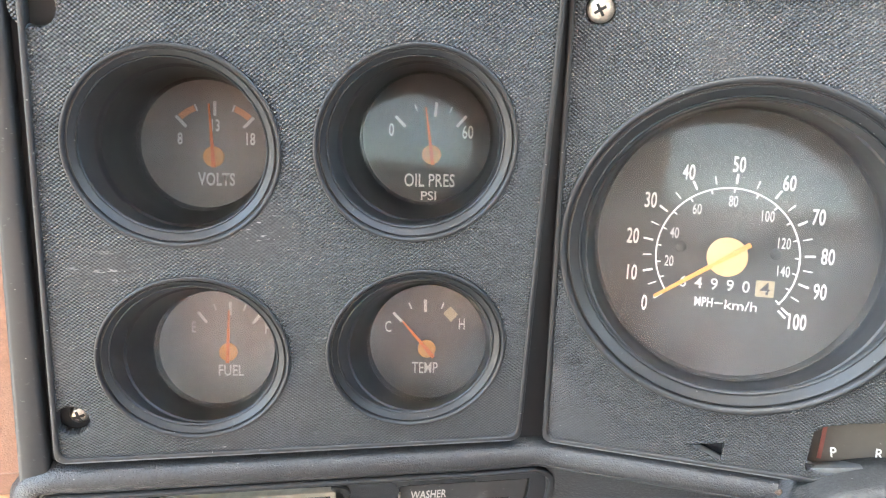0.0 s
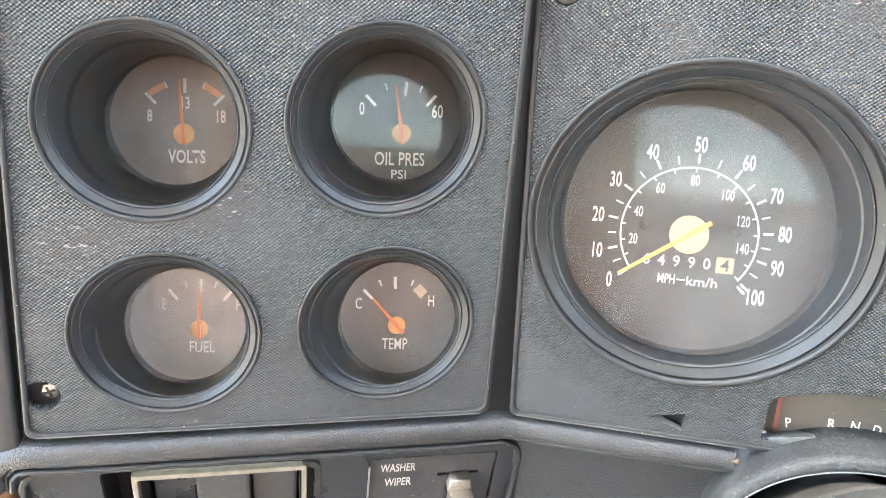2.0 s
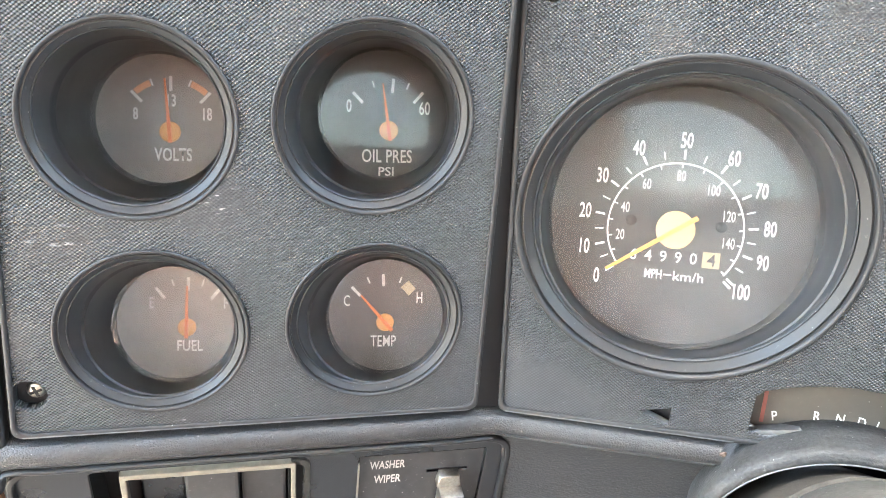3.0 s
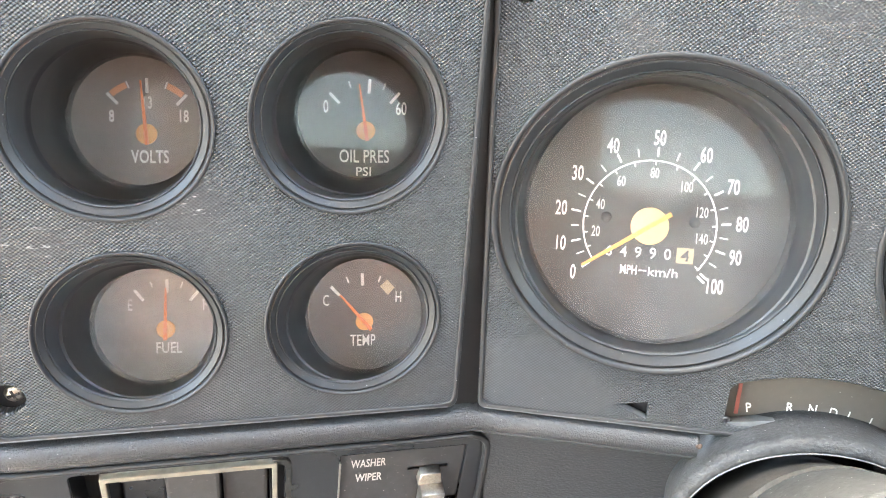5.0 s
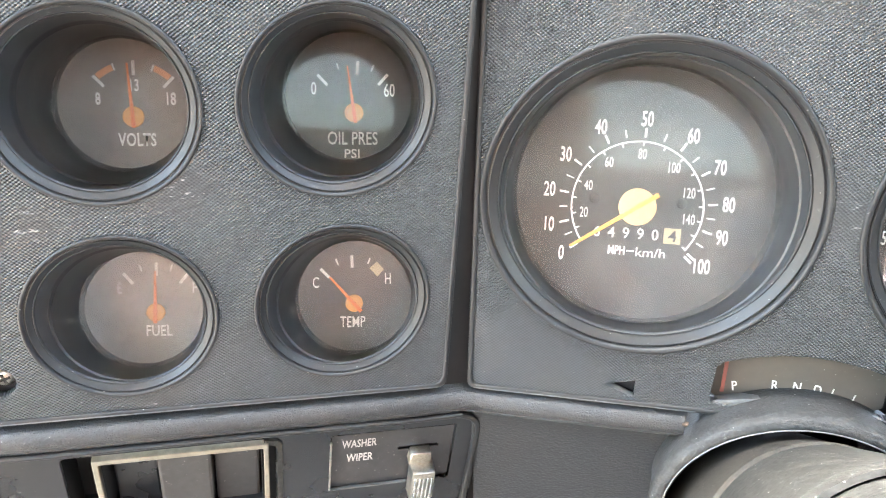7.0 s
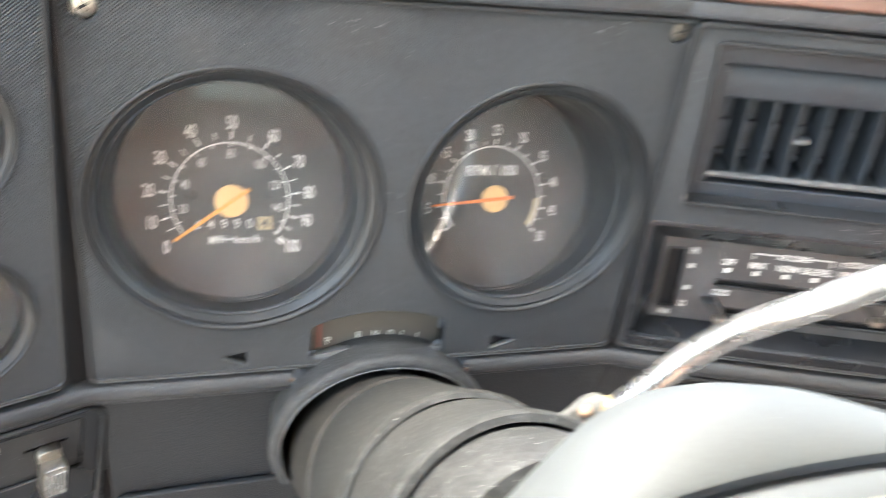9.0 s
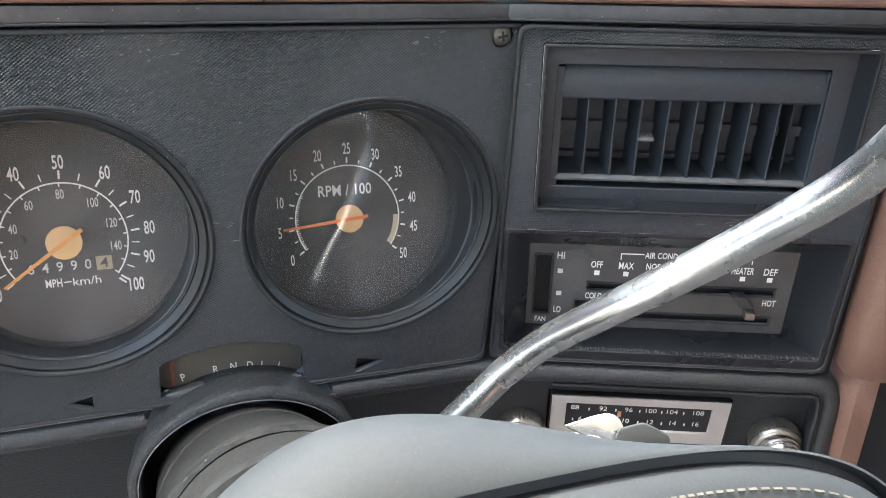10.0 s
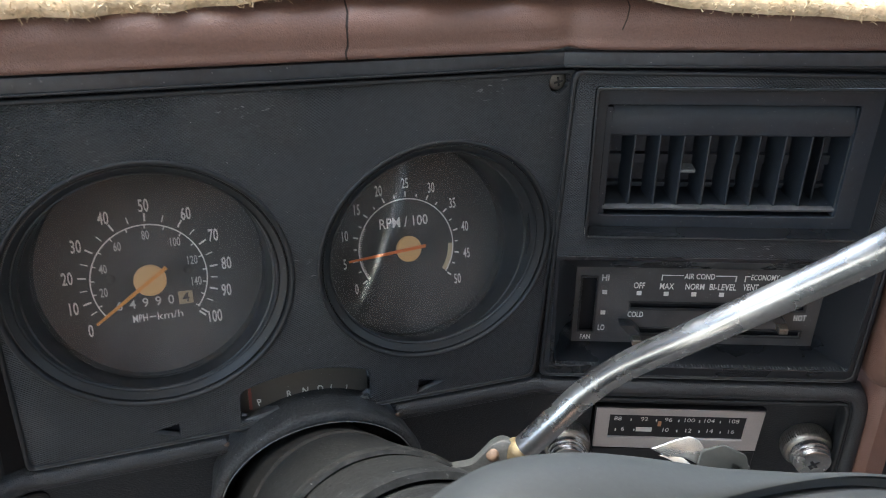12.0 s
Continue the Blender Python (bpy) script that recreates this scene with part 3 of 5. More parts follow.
def pointer(parent, ang, tip, tail, w, lift, mat, cap_r, cap_mat, tip_w=0.6, label=""):
    """A tapered needle with a round cap on its pivot."""
    a = radians(ang)
    d, s = Vector((math.cos(a), math.sin(a), 0)), Vector((-math.sin(a), math.cos(a), 0))
    bm = bmesh.new()
    lo, hi = [], []
    for r, half in ((-tail, w * 0.5), (0, w * 0.5), (tip, tip_w * 0.5)):
        for side in (-1, 1):
            p = d * r + s * half * side
            lo.append(bm.verts.new((p + Vector((0, 0, lift))) / 1000))
            hi.append(bm.verts.new((p + Vector((0, 0, lift + 0.7))) / 1000))
    for k in (0, 2):
        bm.faces.new((hi[k], hi[k + 1], hi[k + 3], hi[k + 2]))
        bm.faces.new((lo[k], lo[k + 2], lo[k + 3], lo[k + 1]))
        bm.faces.new((lo[k], hi[k], hi[k + 2], lo[k + 2]))
        bm.faces.new((lo[k + 1], lo[k + 3], hi[k + 3], hi[k + 1]))
    bm.faces.new((lo[0], lo[1], hi[1], hi[0]))
    bm.faces.new((lo[4], hi[4], hi[5], lo[5]))
    bmesh.ops.recalc_face_normals(bm, faces=bm.faces[:])
    nd = part("needle", bm, mat, parent, label)
    part("cap", turned([(0.01, lift - 0.1), (cap_r * 0.85, lift - 0.1), (cap_r, lift - 0.5), (cap_r, lift - 1.6), (cap_r * 0.5, lift - 1.8), (cap_r * 0.5, 0)], 40), cap_mat, nd, smooth=40)
    return nd


def words(parent, text_, h, u, v, squeeze=0.62, mat=None, width=0.0, bold=0.013, turn=0.0):
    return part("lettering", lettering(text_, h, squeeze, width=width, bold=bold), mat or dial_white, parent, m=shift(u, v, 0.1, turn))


def gauge(name, frame_, hub, hole, r, label, face=None, glass=None):
    g = thing(name, frame_ @ shift(*hub), label, "gauge", group="dashboard gauges")
    ou, ov = hole[0] - hub[0], hole[1] - hub[1]
    part("dial", plate([circle(ou, ov, r + 2.5)], -1.2, 0.0), face or dial_black, g, "matt black dial face" if face is None else "brownish dial face lightened for fading and lens reflection")
    ln = part("lens", plate([circle(ou, ov, r + 0.6)], 8.0, 9.2), glass or lens_clear, g, "clear slightly dusty plastic lens", m=shift(0, 0, 0))
    ln.visible_shadow = False
    return g


def small_marks(g, r0, r1, angles, minor):
    bm = bmesh.new()
    for a in angles:
        tick(bm, a, r0, r1, 1.3)
    for a in minor:
        tick(bm, a, r1 - 3.0, r1, 0.7)
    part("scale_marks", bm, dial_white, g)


volt = gauge("voltmeter", DIAL_L, (-50.5, 31.8), (-54.0, 37.0), 27.0, "round black voltmeter with orange needle, marked 8 to 18 volts", dial_brown_sheen, lens_dusty)
small_marks(volt, 17.2, 23.4, (134, 90, 46), (111, 69))
b_ = bmesh.new()
band(b_, 131.5, 112.5, 20.6, 23.2)
band(b_, 67.5, 48.5, 20.6, 23.2)
part("scale_band", b_, arc_orange, volt, "two orange warning bands")
for s_, h_, u_, v_ in (("8", 5.2, -14.6, 7.4), ("13", 5.2, 0.3, 13.2), ("18", 5.4, 15.0, 7.8), ("VOLTS", 5.7, 0.5, -9.5)):
    words(volt, s_, h_, u_, v_, width=15.6 if s_ == "VOLTS" else 0, bold=0.024)
pointer(volt, 94, 22.0, 4.5, 1.5, 4.0, needle_orange, 4.3, hub_orange)

oil = gauge("oil_pressure_gauge", DIAL_L, (41.3, 34.7), (39.2, 41.6), 27.4, "round black oil pressure gauge with orange needle, marked to 60")
small_marks(oil, 16.2, 22.4, (134, 85, 48.5), (109, 67))
for s_, h_, u_, v_, w_ in (("0", 5.6, -17.2, 10.3, 0), ("60", 5.8, 15.6, 10.0, 0), ("OIL PRES", 5.8, -0.5, -11.0, 21.8), ("PSI", 4.0, -0.8, -17.7, 6.6)):
    words(oil, s_, h_, u_, v_, width=w_)
pointer(oil, 98, 20.0, 4.5, 1.5, 4.0, needle_orange, 4.1, hub_orange)

fuel = gauge("fuel_gauge", DIAL_L, (-45.0, -52.2), (-49.8, -50.2), 25.0, "round black fuel gauge reading about half, faded E and F marks", dial_faded_sheen, lens_cloudy)
small_marks(fuel, 15.6, 21.6, (128.5, 89, 50.5), (108, 71))
for s_, h_, u_, v_, w_, m_ in (("E", 5.0, -15.3, 10.4, 0, dial_dim), ("F", 5.0, 16.2, 10.2, 0, dial_dim), ("FUEL", 5.0, 0.6, -8.8, 10.9, None)):
    words(fuel, s_, h_, u_, v_, mat=m_, width=w_)
pointer(fuel, 88, 18.5, 4.5, 1.5, 4.0, needle_orange, 3.9, hub_orange)

temp = gauge("temperature_gauge", DIAL_L, (40.9, -49.9), (41.2, -46.7), 25.4, "round black temperature gauge with orange needle resting at cold", dial_dark_sheen, lens_dusty)
small_marks(temp, 15.8, 21.4, (134, 92.5), (112, 70))
part("scale_band", plate([[(7.0, 15.4), (10.6, 11.4), (13.6, 14.8), (10.4, 18.4)]], 0.02, 0.12), cream, temp, "cream hot mark")
for s_, h_, u_, v_, w_ in (("C", 5.0, -17.0, 9.2, 0), ("H", 5.0, 15.4, 10.6, 0), ("TEMP", 5.1, -0.6, -9.2, 11.4)):
    words(temp, s_, h_, u_, v_, width=w_, bold=0.007)
pointer(temp, 131, 16.4, 4.6, 1.6, 4.0, needle_orange, 3.9, hub_orange)

speedo = gauge("speedometer", DIAL_M, (-60.6, -4.2), (-58.6, 1.2), 53.4, "large round black speedometer with amber needle resting at zero")
DEG = (216.4, 195.5, 171.8, 146.4, 117.8, 87.8, 56.6, 29.8, 5.0, -17.0, -39.6)


def speed_angle(mph):
    """The dial's scale is wider in its middle than at its ends."""
    k = min(9, int(mph / 10))
    return DEG[k] + (DEG[k + 1] - DEG[k]) * (mph / 10 - k)


sb = bmesh.new()
band(sb, DEG[0], DEG[10], 27.1, 27.8, 90)
for k in range(21):
    tick(sb, speed_angle(k * 5), 29.2, 33.2 if k % 2 == 0 else 32.6, 0.9 if k % 2 == 0 else 0.55)
for k in range(17):
    tick(sb, speed_angle(min(100, k * 10 / 1.609)), 25.6, 27.2, 0.6)
tick(sb, DEG[10] - 3.2, 29.2, 33.2, 1.0)
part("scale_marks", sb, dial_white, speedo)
for k in range(11):
    q = radians(DEG[k])
    words(speedo, str(k * 10), 6.5, 37.6 * math.cos(q), 37.0 * math.sin(q), squeeze=0.56, bold=0.017)
for k in range(1, 8):
    q = radians(speed_angle(k * 20 / 1.609))
    words(speedo, str(k * 20), 4.5, 22.3 * math.cos(q), 22.3 * math.sin(q), squeeze=0.58, mat=dial_dim, bold=0.008)
words(speedo, "MPH", 3.9, -7.0, -19.2, width=7.0)
words(speedo, "km/h", 3.9, 7.3, -19.4, width=12.2, bold=0.0)
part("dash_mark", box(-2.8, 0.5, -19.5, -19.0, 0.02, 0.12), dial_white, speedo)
part("odometer_window", box(-19.5, 19.5, -15.2, -8.2, 0.02, 0.1), radio_black, speedo)
for k, ch in enumerate("64990"):
    words(speedo, ch, 4.7, -15.8 + k * 6.1, -11.6, squeeze=0.95, mat=dial_dim, bold=0.006)
part("tenths_wheel", box(12.2, 19.2, -15.0, -8.4, 0.1, 0.4), wheel_cream, speedo, "aged cream tenths wheel")
words(speedo, "4", 4.8, 15.7, -11.6, squeeze=1.1, mat=radio_black).matrix_basis = shift(15.7, -11.6, 0.45)
nd = pointer(speedo, 214.5, 32.5, 10.0, 1.9, 4.5, needle_amber, 7.8, hub_yellow, 1.2)
for u_ in (-18.0, 18.5):
    part("rivet", turned([(0.01, 0.7), (1.6, 0.6), (2.3, 0.0)], 20), dial_black, speedo, m=shift(u_, 2.5, 0), smooth=40)

tach = gauge("tachometer", DIAL_M, (74.2, -5.6), (76.0, -1.0), 53.2, "large round black tachometer with orange needle, marked 0 to 50")
tb = bmesh.new()
B0, B1 = 212.5, -36.8
band(tb, B0, B1, 27.0, 27.7, 90)
for k in range(21):
    tick(tb, B0 + (B1 - B0) * k / 20, 28.6, 31.4 if k % 2 == 0 else 30.4, 0.9 if k % 2 == 0 else 0.7)
for k in range(26):
    tick(tb, B0 + (B1 - B0) * k * 0.5 / 50, 26.2 if k % 2 else 25.8, 27.4, 0.45)
part("scale_marks", tb, dial_white, tach)
rb = bmesh.new()
band(rb, -1.0, -35.5, 24.4, 27.0)
part("scale_band", rb, cream, tach, "cream upper-speed band")
for k in range(11):
    a = radians(B0 + (B1 - B0) * k / 10)
    words(tach, str(k * 5), 5.8, 36.0 * math.cos(a), 36.0 * math.sin(a), squeeze=0.52, bold=0.01)
words(tach, "RPM / 100", 5.8, -0.8, 14.8, width=28.0)
pointer(tach, 184.5, 34.5, 9.5, 1.8, 4.5, needle_orange, 7.2, hub_yellow, 1.0)

# ---- gear selector window ----
quad = thing("gear_indicator", MID @ shift(99, 8, -9), "dark smoked gear indicator window with white letters", "gear indicator")
part("backing", plate([[(u - 99, v - 8) for u, v in arch + low]], -3, -2.2), cavity, quad)
part("window", plate([[(u - 99, v - 8 - (4 if i >= len(arch) else 0)) for i, (u, v) in enumerate(arch + low)]], -1.2, 0.0), smoked, quad, "smoked brown-grey window")
part("pointer_bar", box(-29.2, -27.7, -10, 9.0, 0.1, 0.5), red_pointer, quad, "red pointer bar")
for ch, u_, v_ in (("P", -23.8, -6.4), ("R", -8.1, -4.2), ("N", 0.4, -4.0), ("D", 8.4, -4.5), ("L", 14.9, -5.4), ("L", 23.3, -7.4)):
    words(quad, ch, 4.6, u_, v_, squeeze=0.72, mat=dial_dim, turn=-u_ * 0.5)
rows_ = []
for k in range(25):
    u = -33.2 + 66.4 * k / 24
    bow = math.sin(math.pi * k / 24)
    v, vb = -9.6 + 4.6 * bow, -13.6 + 6.2 * bow
    rows_.append([Vector((u, vb, -1)) / 1000, Vector((u, (v + vb) / 2 + 0.4, 4.5)) / 1000, Vector((u, v - 0.6, 7.6)) / 1000, Vector((u, v - 1.4, 8.2)) / 1000, Vector((u, v - 3.4, 8.4)) / 1000, Vector((u, v - 4.0, 8)) / 1000])
part("sill", loft(rows_, closed=False), sill_grey, quad, "worn grey sill", smooth=60)


# ---- lower dash ----
low_dash = thing("lower_dash", MID, "black grained padded lower dash with column opening", "dashboard trim")
LIP = [(-8.5, -9), (-9.0, -2.5), (-9.8, 0.6), (-11.5, 2.6), (-14.5, 3.8), (-17.4, 3.2), (-18.4, 1.6), (-18.8, 0.9), (-19.6, 1.3), (-20.4, 0.8), (-20.8, -1.0), (-21.2, -12)]
kink_l = TO_MID @ plane_frame((-0.037, 0.2995, 0.70), 12.5, 9.5)
kink_r = TO_MID @ plane_frame((0.2315, 0.2995, 0.70), -11.5, 9)
lip_path = [IN_LEFT @ shift(-204, -30, 0, 90) @ shift(0, 16), IN_LEFT @ shift(-203, -22, 0, 70) @ shift(0, 16), IN_LEFT @ shift(-199, -17, 0, 40) @ shift(0, 16),
            IN_LEFT @ shift(-192, -14.5, 0, 14) @ shift(0, 15)]
lip_path += [IN_LEFT @ shift(u, 0) for u in (-180, -140, -100, -60, -20)] + [kink_l] + [shift(u, 0) for u in (-22, 0, 20, 40, 56)]
part("padded_lip", sweep(lip_path, LIP), grain_black, low_dash, "grained padded lip", smooth=50)
lip2 = [shift(u, 0) for u in (147, 165, 185, 205)] + [kink_r] + [IN_RIGHT @ shift(u, 0) for u in (14, 40, 80, 120, 155, 170)]
lip2 += [IN_RIGHT @ shift(178.5, -14.5, 0, -14) @ shift(0, 15), IN_RIGHT @ shift(185.5, -18, 0, -45) @ shift(0, 16), IN_RIGHT @ shift(189, -25, 0, -75) @ shift(0, 16),
         IN_RIGHT @ shift(190, -34, 0, -88) @ shift(0, 16), IN_RIGHT @ shift(191, -80, 0, -88) @ shift(0, 16)]
part("padded_lip", sweep(lip2, LIP), grain_black, low_dash, "grained padded lip", smooth=50)
IN_LL, IN_LM, IN_LR = TO_MID @ LOW_L, TO_MID @ LOW_M, TO_MID @ LOW_R
BEAD = [(-20.6, -1.5), (-20.4, 1.4), (-20.9, 2.5), (-21.7, 2.9), (-22.5, 2.4), (-22.9, 1.0), (-23.0, -3)]
part("lip_bead", sweep(lip_path[:10], BEAD), rim_black, low_dash, "smooth worn bead under the lip", smooth=60)
part("lip_bead", sweep(lip2[6:], BEAD), rim_black, low_dash, "smooth worn bead under the lip", smooth=60)
# thin bright edge inside the lip of the switch recess
part("recess_edge", plate([rounded([(-199, -110), (9, -110), (9, -3), (-199, -3)], 12), rounded([(-196.5, -110), (6.5, -110), (6.5, -5.2), (-196.5, -5.2)], 11)], -4, 3.4, 0.8), rim_black, low_dash, m=IN_LL)
part("switch_panel", plate([rounded([(-201, -112), (11, -112), (11, -1), (-201, -1)], 12), rect(-169, -83, -64, -10, 3), rect(-59, -1.5, -50.5, -12.4, 1)], -2.5, 0, 0.4), smooth_black, low_dash, "glossy black switch panel", m=IN_LL)
part("side_panel", plate([rounded([(-35, -200), (70, -200), (70, 4), (-35, 4)], 2)], -9, -1.5, 0.8), lower_black, low_dash, m=IN_LM)
part("side_panel", plate([rounded([(126, -200), (238, -200), (238, 4), (126, 4)], 2)], -9, -1.5, 0.8), lower_black, low_dash, m=IN_LM)
part("knee_panel", plate([rounded([(-33, -200), (66, -200), (66, -80), (-33, -84)], [2, 2, 3, 5])], -1.0, 3.0, 1.4), lower_black, low_dash, "raised black knee panel", m=IN_LM, smooth=50)
# added near-black boxes give the shade behind the lower panels
part("shade_backing", box(-60, 262, -220, -8, -40, -26), cavity, low_dash)
part("shade_backing", box(-230, 30, -220, -8, -66, -54), cavity, low_dash, m=IN_LEFT)
part("shade_backing", box(-30, 900, -220, -8, -60, -50), cavity, low_dash, m=IN_RIGHT)
part("radio_panel", plate([rounded([(-10, -130), (191, -130), (191, 2), (-10, 2)], 10), rect(39.5, 142, -56, -15, 1)], -10, -5, 0.8), lower_black, low_dash, "black radio surround", m=IN_LR)
part("corner_screw", turned([(0.1, 0.8), (2.2, 0.5), (2.8, -0.5)], 20), lower_black, low_dash, m=IN_LR @ shift(176, -8.5, -5))

# arched cowl round the steering column
COWL = (102.5, -47.0)
AX = TO_MID @ Matrix.Translation(MID @ Vector((COWL[0] / 1000, COWL[1] / 1000, 0.0)))
cowl = part("column_cowl", turned([(46.5, -34), (46.8, 9), (47.4, 14.5), (48.0, 16.2), (48.8, 16.7), (49.8, 16.5), (51.0, 16.0), (52.1, 15.0), (52.8, 13.4), (53.0, 11.4), (52.7, 9.0), (52.1, 6.0), (51.5, 2.0), (51.0, -2.0), (49.8, -14)], 96, 236, -28), cowl_black, low_dash, "grained arched column cowl", m=shift(*COWL) @ Matrix.Diagonal((1.10, 1.0, 1.0, 1.0)), smooth=60)
# pale strip colours in the sheen on the cowl's worn inner edge
part("pale_edge_shine", turned([(47.3, 14.6), (47.7, 16.3), (48.3, 17.0), (48.9, 16.5)], 96, 232, -24), sill_grey, low_dash, "pale strip for edge wear and highlight", m=shift(*COWL) @ Matrix.Diagonal((1.10, 1.0, 1.0, 1.0)), smooth=60)
for u_, v_, t_ in ((56.0, -18, 20), (147.0, -20, -20)):
    tear = bmesh.new()
    bmesh.ops.create_icosphere(tear, subdivisions=2, radius=0.0014)
    for v in tear.verts:
        v.co = Vector((v.co.x * 1.1, v.co.y * 0.7, v.co.z * 0.6)) + Vector((noise.noise(v.co * 900), noise.noise(v.co * 700), 0)) * 0.0006
    part("torn_foam", tear, foam, low_dash, "torn foam showing at the seam", m=shift(u_, v_ + 7, 4.5, t_))

# ---- steering column ----
AXIS = Vector((0.043, -math.cos(radians(23.8)), math.sin(radians(23.8)))).normalized()
COLF = Matrix.Translation((0.1016, 0.30, 0.6374)) @ AXIS.to_track_quat('Z', 'Y').to_matrix().to_4x4()
column = thing("steering_column", COLF, "worn dark grey steering column with stepped shroud rings", "steering column")
part("jacket", turned([(45.6, -30), (45.9, 48), (46.6, 50), (46.6, 53.5), (45.6, 54.6), (44.0, 55)], 96), sleeve_tan, column, smooth=35)
part("shroud_ring", turned([(44.0, 50), (45.4, 56), (46.4, 60), (49.0, 124), (50.0, 126.5), (50.2, 131), (49.4, 134), (47.6, 134.6)], 96), column_grey, column, smooth=35)
part("shroud_ring", turned([(46.6, 130), (46.9, 136), (48.0, 140), (48.8, 172), (50.0, 176), (50.4, 182), (49.6, 185.5), (47.0, 186), (46.0, 180)], 96), column_grey, column, smooth=35)
part("shroud_ring", turned([(45.2, 176), (45.6, 190), (45.0, 206), (42.0, 214), (30.0, 216), (0.1, 216)], 96), column_grey, column, "worn hub shroud", smooth=35)

TAB = COLF.inverted() @ Matrix.Translation((0.2014, 0.1047, 0.7690)) @ pose(0, 0, 0, 66, 8, -30)
tab = part("bracket", plate([rounded([(-10, -9), (9.5, -9), (5.0, 4.6), (-2.5, 6.4), (-9, 3.0)], 1.2), rounded([(0.6, -2.6), (4.4, -2.6), (4.0, 0.4), (1.2, 1.0)], 0.4)], -2.2, 0.0, 0.5), pad_grey, column, "grey slotted plastic bracket", m=TAB, smooth=40)
part("bracket_back", box(-9, 8, -12, 1, -7, -4, 1), pad_dark, tab)

# ---- gear lever ----
lever = thing("gear_lever", Matrix.Translation((0, 0, 0)), "polished chrome column gear lever, bent upward from its boss", "gear lever")
B_, K_ = Vector(LEVER[0]), Vector(LEVER[1])
pts_ = [B_, B_.lerp(K_, 0.45), B_.lerp(K_, 0.78)] + [Vector(q) for q in ((0.1992, 0.1630, 0.7755),) + LEVER[2:]]
sp_ = smooth_path(pts_, 12)
part("rod", rod(sp_, [0.0055] * len(sp_), 28), chrome, lever, smooth=60)
part("collar", rod([B_.lerp(K_, -0.09), B_.lerp(K_, -0.02), B_.lerp(K_, 0.0), B_.lerp(K_, 0.05)], [0.0058, 0.0066, 0.0068, 0.0056], 24), brassy, lever, "stained brass collar", smooth=60)
P_ = Vector(PIN)
ax_ = (B_ - P_).normalized()
EAR = Matrix(((0.941, 0.118, -0.318, 0), (-0.339, 0.327, -0.882, 0), (0, 0.938, 0.348, 0), (0, 0, 0, 1)))
EAR.translation = P_ + ax_ * 0.007 + Vector((0, 0, -0.002))
ear_edge = rounded([(-36, -13), (-34, -8), (-13, -4.4), (-8.3, 0), (-4.5, 4.2), (0, 6.2), (4.2, 4.8), (6.6, 0.8), (7.0, -4), (5.6, -13)], [0.5, 2, 2.4, 2.4, 2.2, 2, 2, 1.6, 2, 0.5])
boss = part("boss", slug(ear_edge, -7, 3, 2.0), cast_grey, lever, "cast grey lever boss", m=EAR, smooth=60)
part("pin", turned([(0.1, 1.0), (1.9, 0.9), (2.6, 0.3), (2.8, -0.6), (2.8, -4)], 24), rust, lever, "rust-stained pivot pin", m=EAR @ shift(-4.9, 0.2, 3.0) @ pose(0, 0, 0, -25, -25, 0), smooth=40)

# ---- steering wheel pad ----
wheel = thing("steering_wheel", WHEEL, "grey vinyl steering wheel centre pad with a dark seam and stitching", "steering wheel")
HUB = Vector((65.0, -55.0))
HUMP = [(-66, -46), (-60, -32), (-25, -3), (-8, 10), (8, 17), (22, 19.3), (36, 18.7), (52, 15.8), (72, 9.9), (100, 0.5), (131, -7.5), (152, -13.7), (175, -21), (186, -29), (196, -45), (192, -70), (150, -105), (65, -115), (-20, -105), (-60, -75)]


def reach(poly, a):
    """How far a closed outline lies from the hub in the direction a."""
    d, best = Vector((math.cos(a), math.sin(a))), 1.0
    for p, q in zip(poly, poly[1:] + poly[:1]):
        p, q = Vector(p) - HUB, Vector(q) - HUB
        e = q - p
        den = d.x * e.y - d.y * e.x
        if abs(den) > 1e-9:
            t, s = (p.x * e.y - p.y * e.x) / den, (p.x * d.y - p.y * d.x) / den
            if t > 0 and -1e-6 <= s <= 1 + 1e-6:
                best = max(best, t)
    return best


STEPS = 160
raw = [reach(HUMP, 2 * math.pi * k / STEPS) for k in range(STEPS)]
hump = [sum(raw[(k + i) % STEPS] for i in (-2, -1, 0, 1, 2)) / 5 for k in range(STEPS)]


def oval(k, w, h, power=2.5):
    a = 2 * math.pi * k / STEPS
    return (abs(math.cos(a) / w) ** power + abs(math.sin(a) / h) ** power) ** (-1 / power)


def pad_ring(f, d):
    out = []
    for k in range(STEPS):
        a, r = 2 * math.pi * k / STEPS, f(k)
        out.append(Vector((HUB.x + r * math.cos(a), HUB.y + r * math.sin(a), d - 0.0006 * (r * math.cos(a)) ** 2)) / 1000)
    return out


def between(t, w, h):
    return lambda k: hump[k] * (1 - t) + oval(k, w, h) * t


part("pad_back", loft([pad_ring(lambda k: hump[k] * 0.7, -80), pad_ring(lambda k: hump[k] * 0.9, -40), pad_ring(lambda k: hump[k] * 0.985, -28), pad_ring(lambda k: hump[k], -16), pad_ring(lambda k: hump[k] * 0.995, -4),
                       pad_ring(between(0.25, 130, 56), 4), pad_ring(between(0.65, 128, 55), 10), pad_ring(between(0.92, 127, 54), 13.5), pad_ring(between(1, 126, 53), 14)], caps=(True, False)), pad_grey, wheel, "smooth grey vinyl pad side", smooth=60)
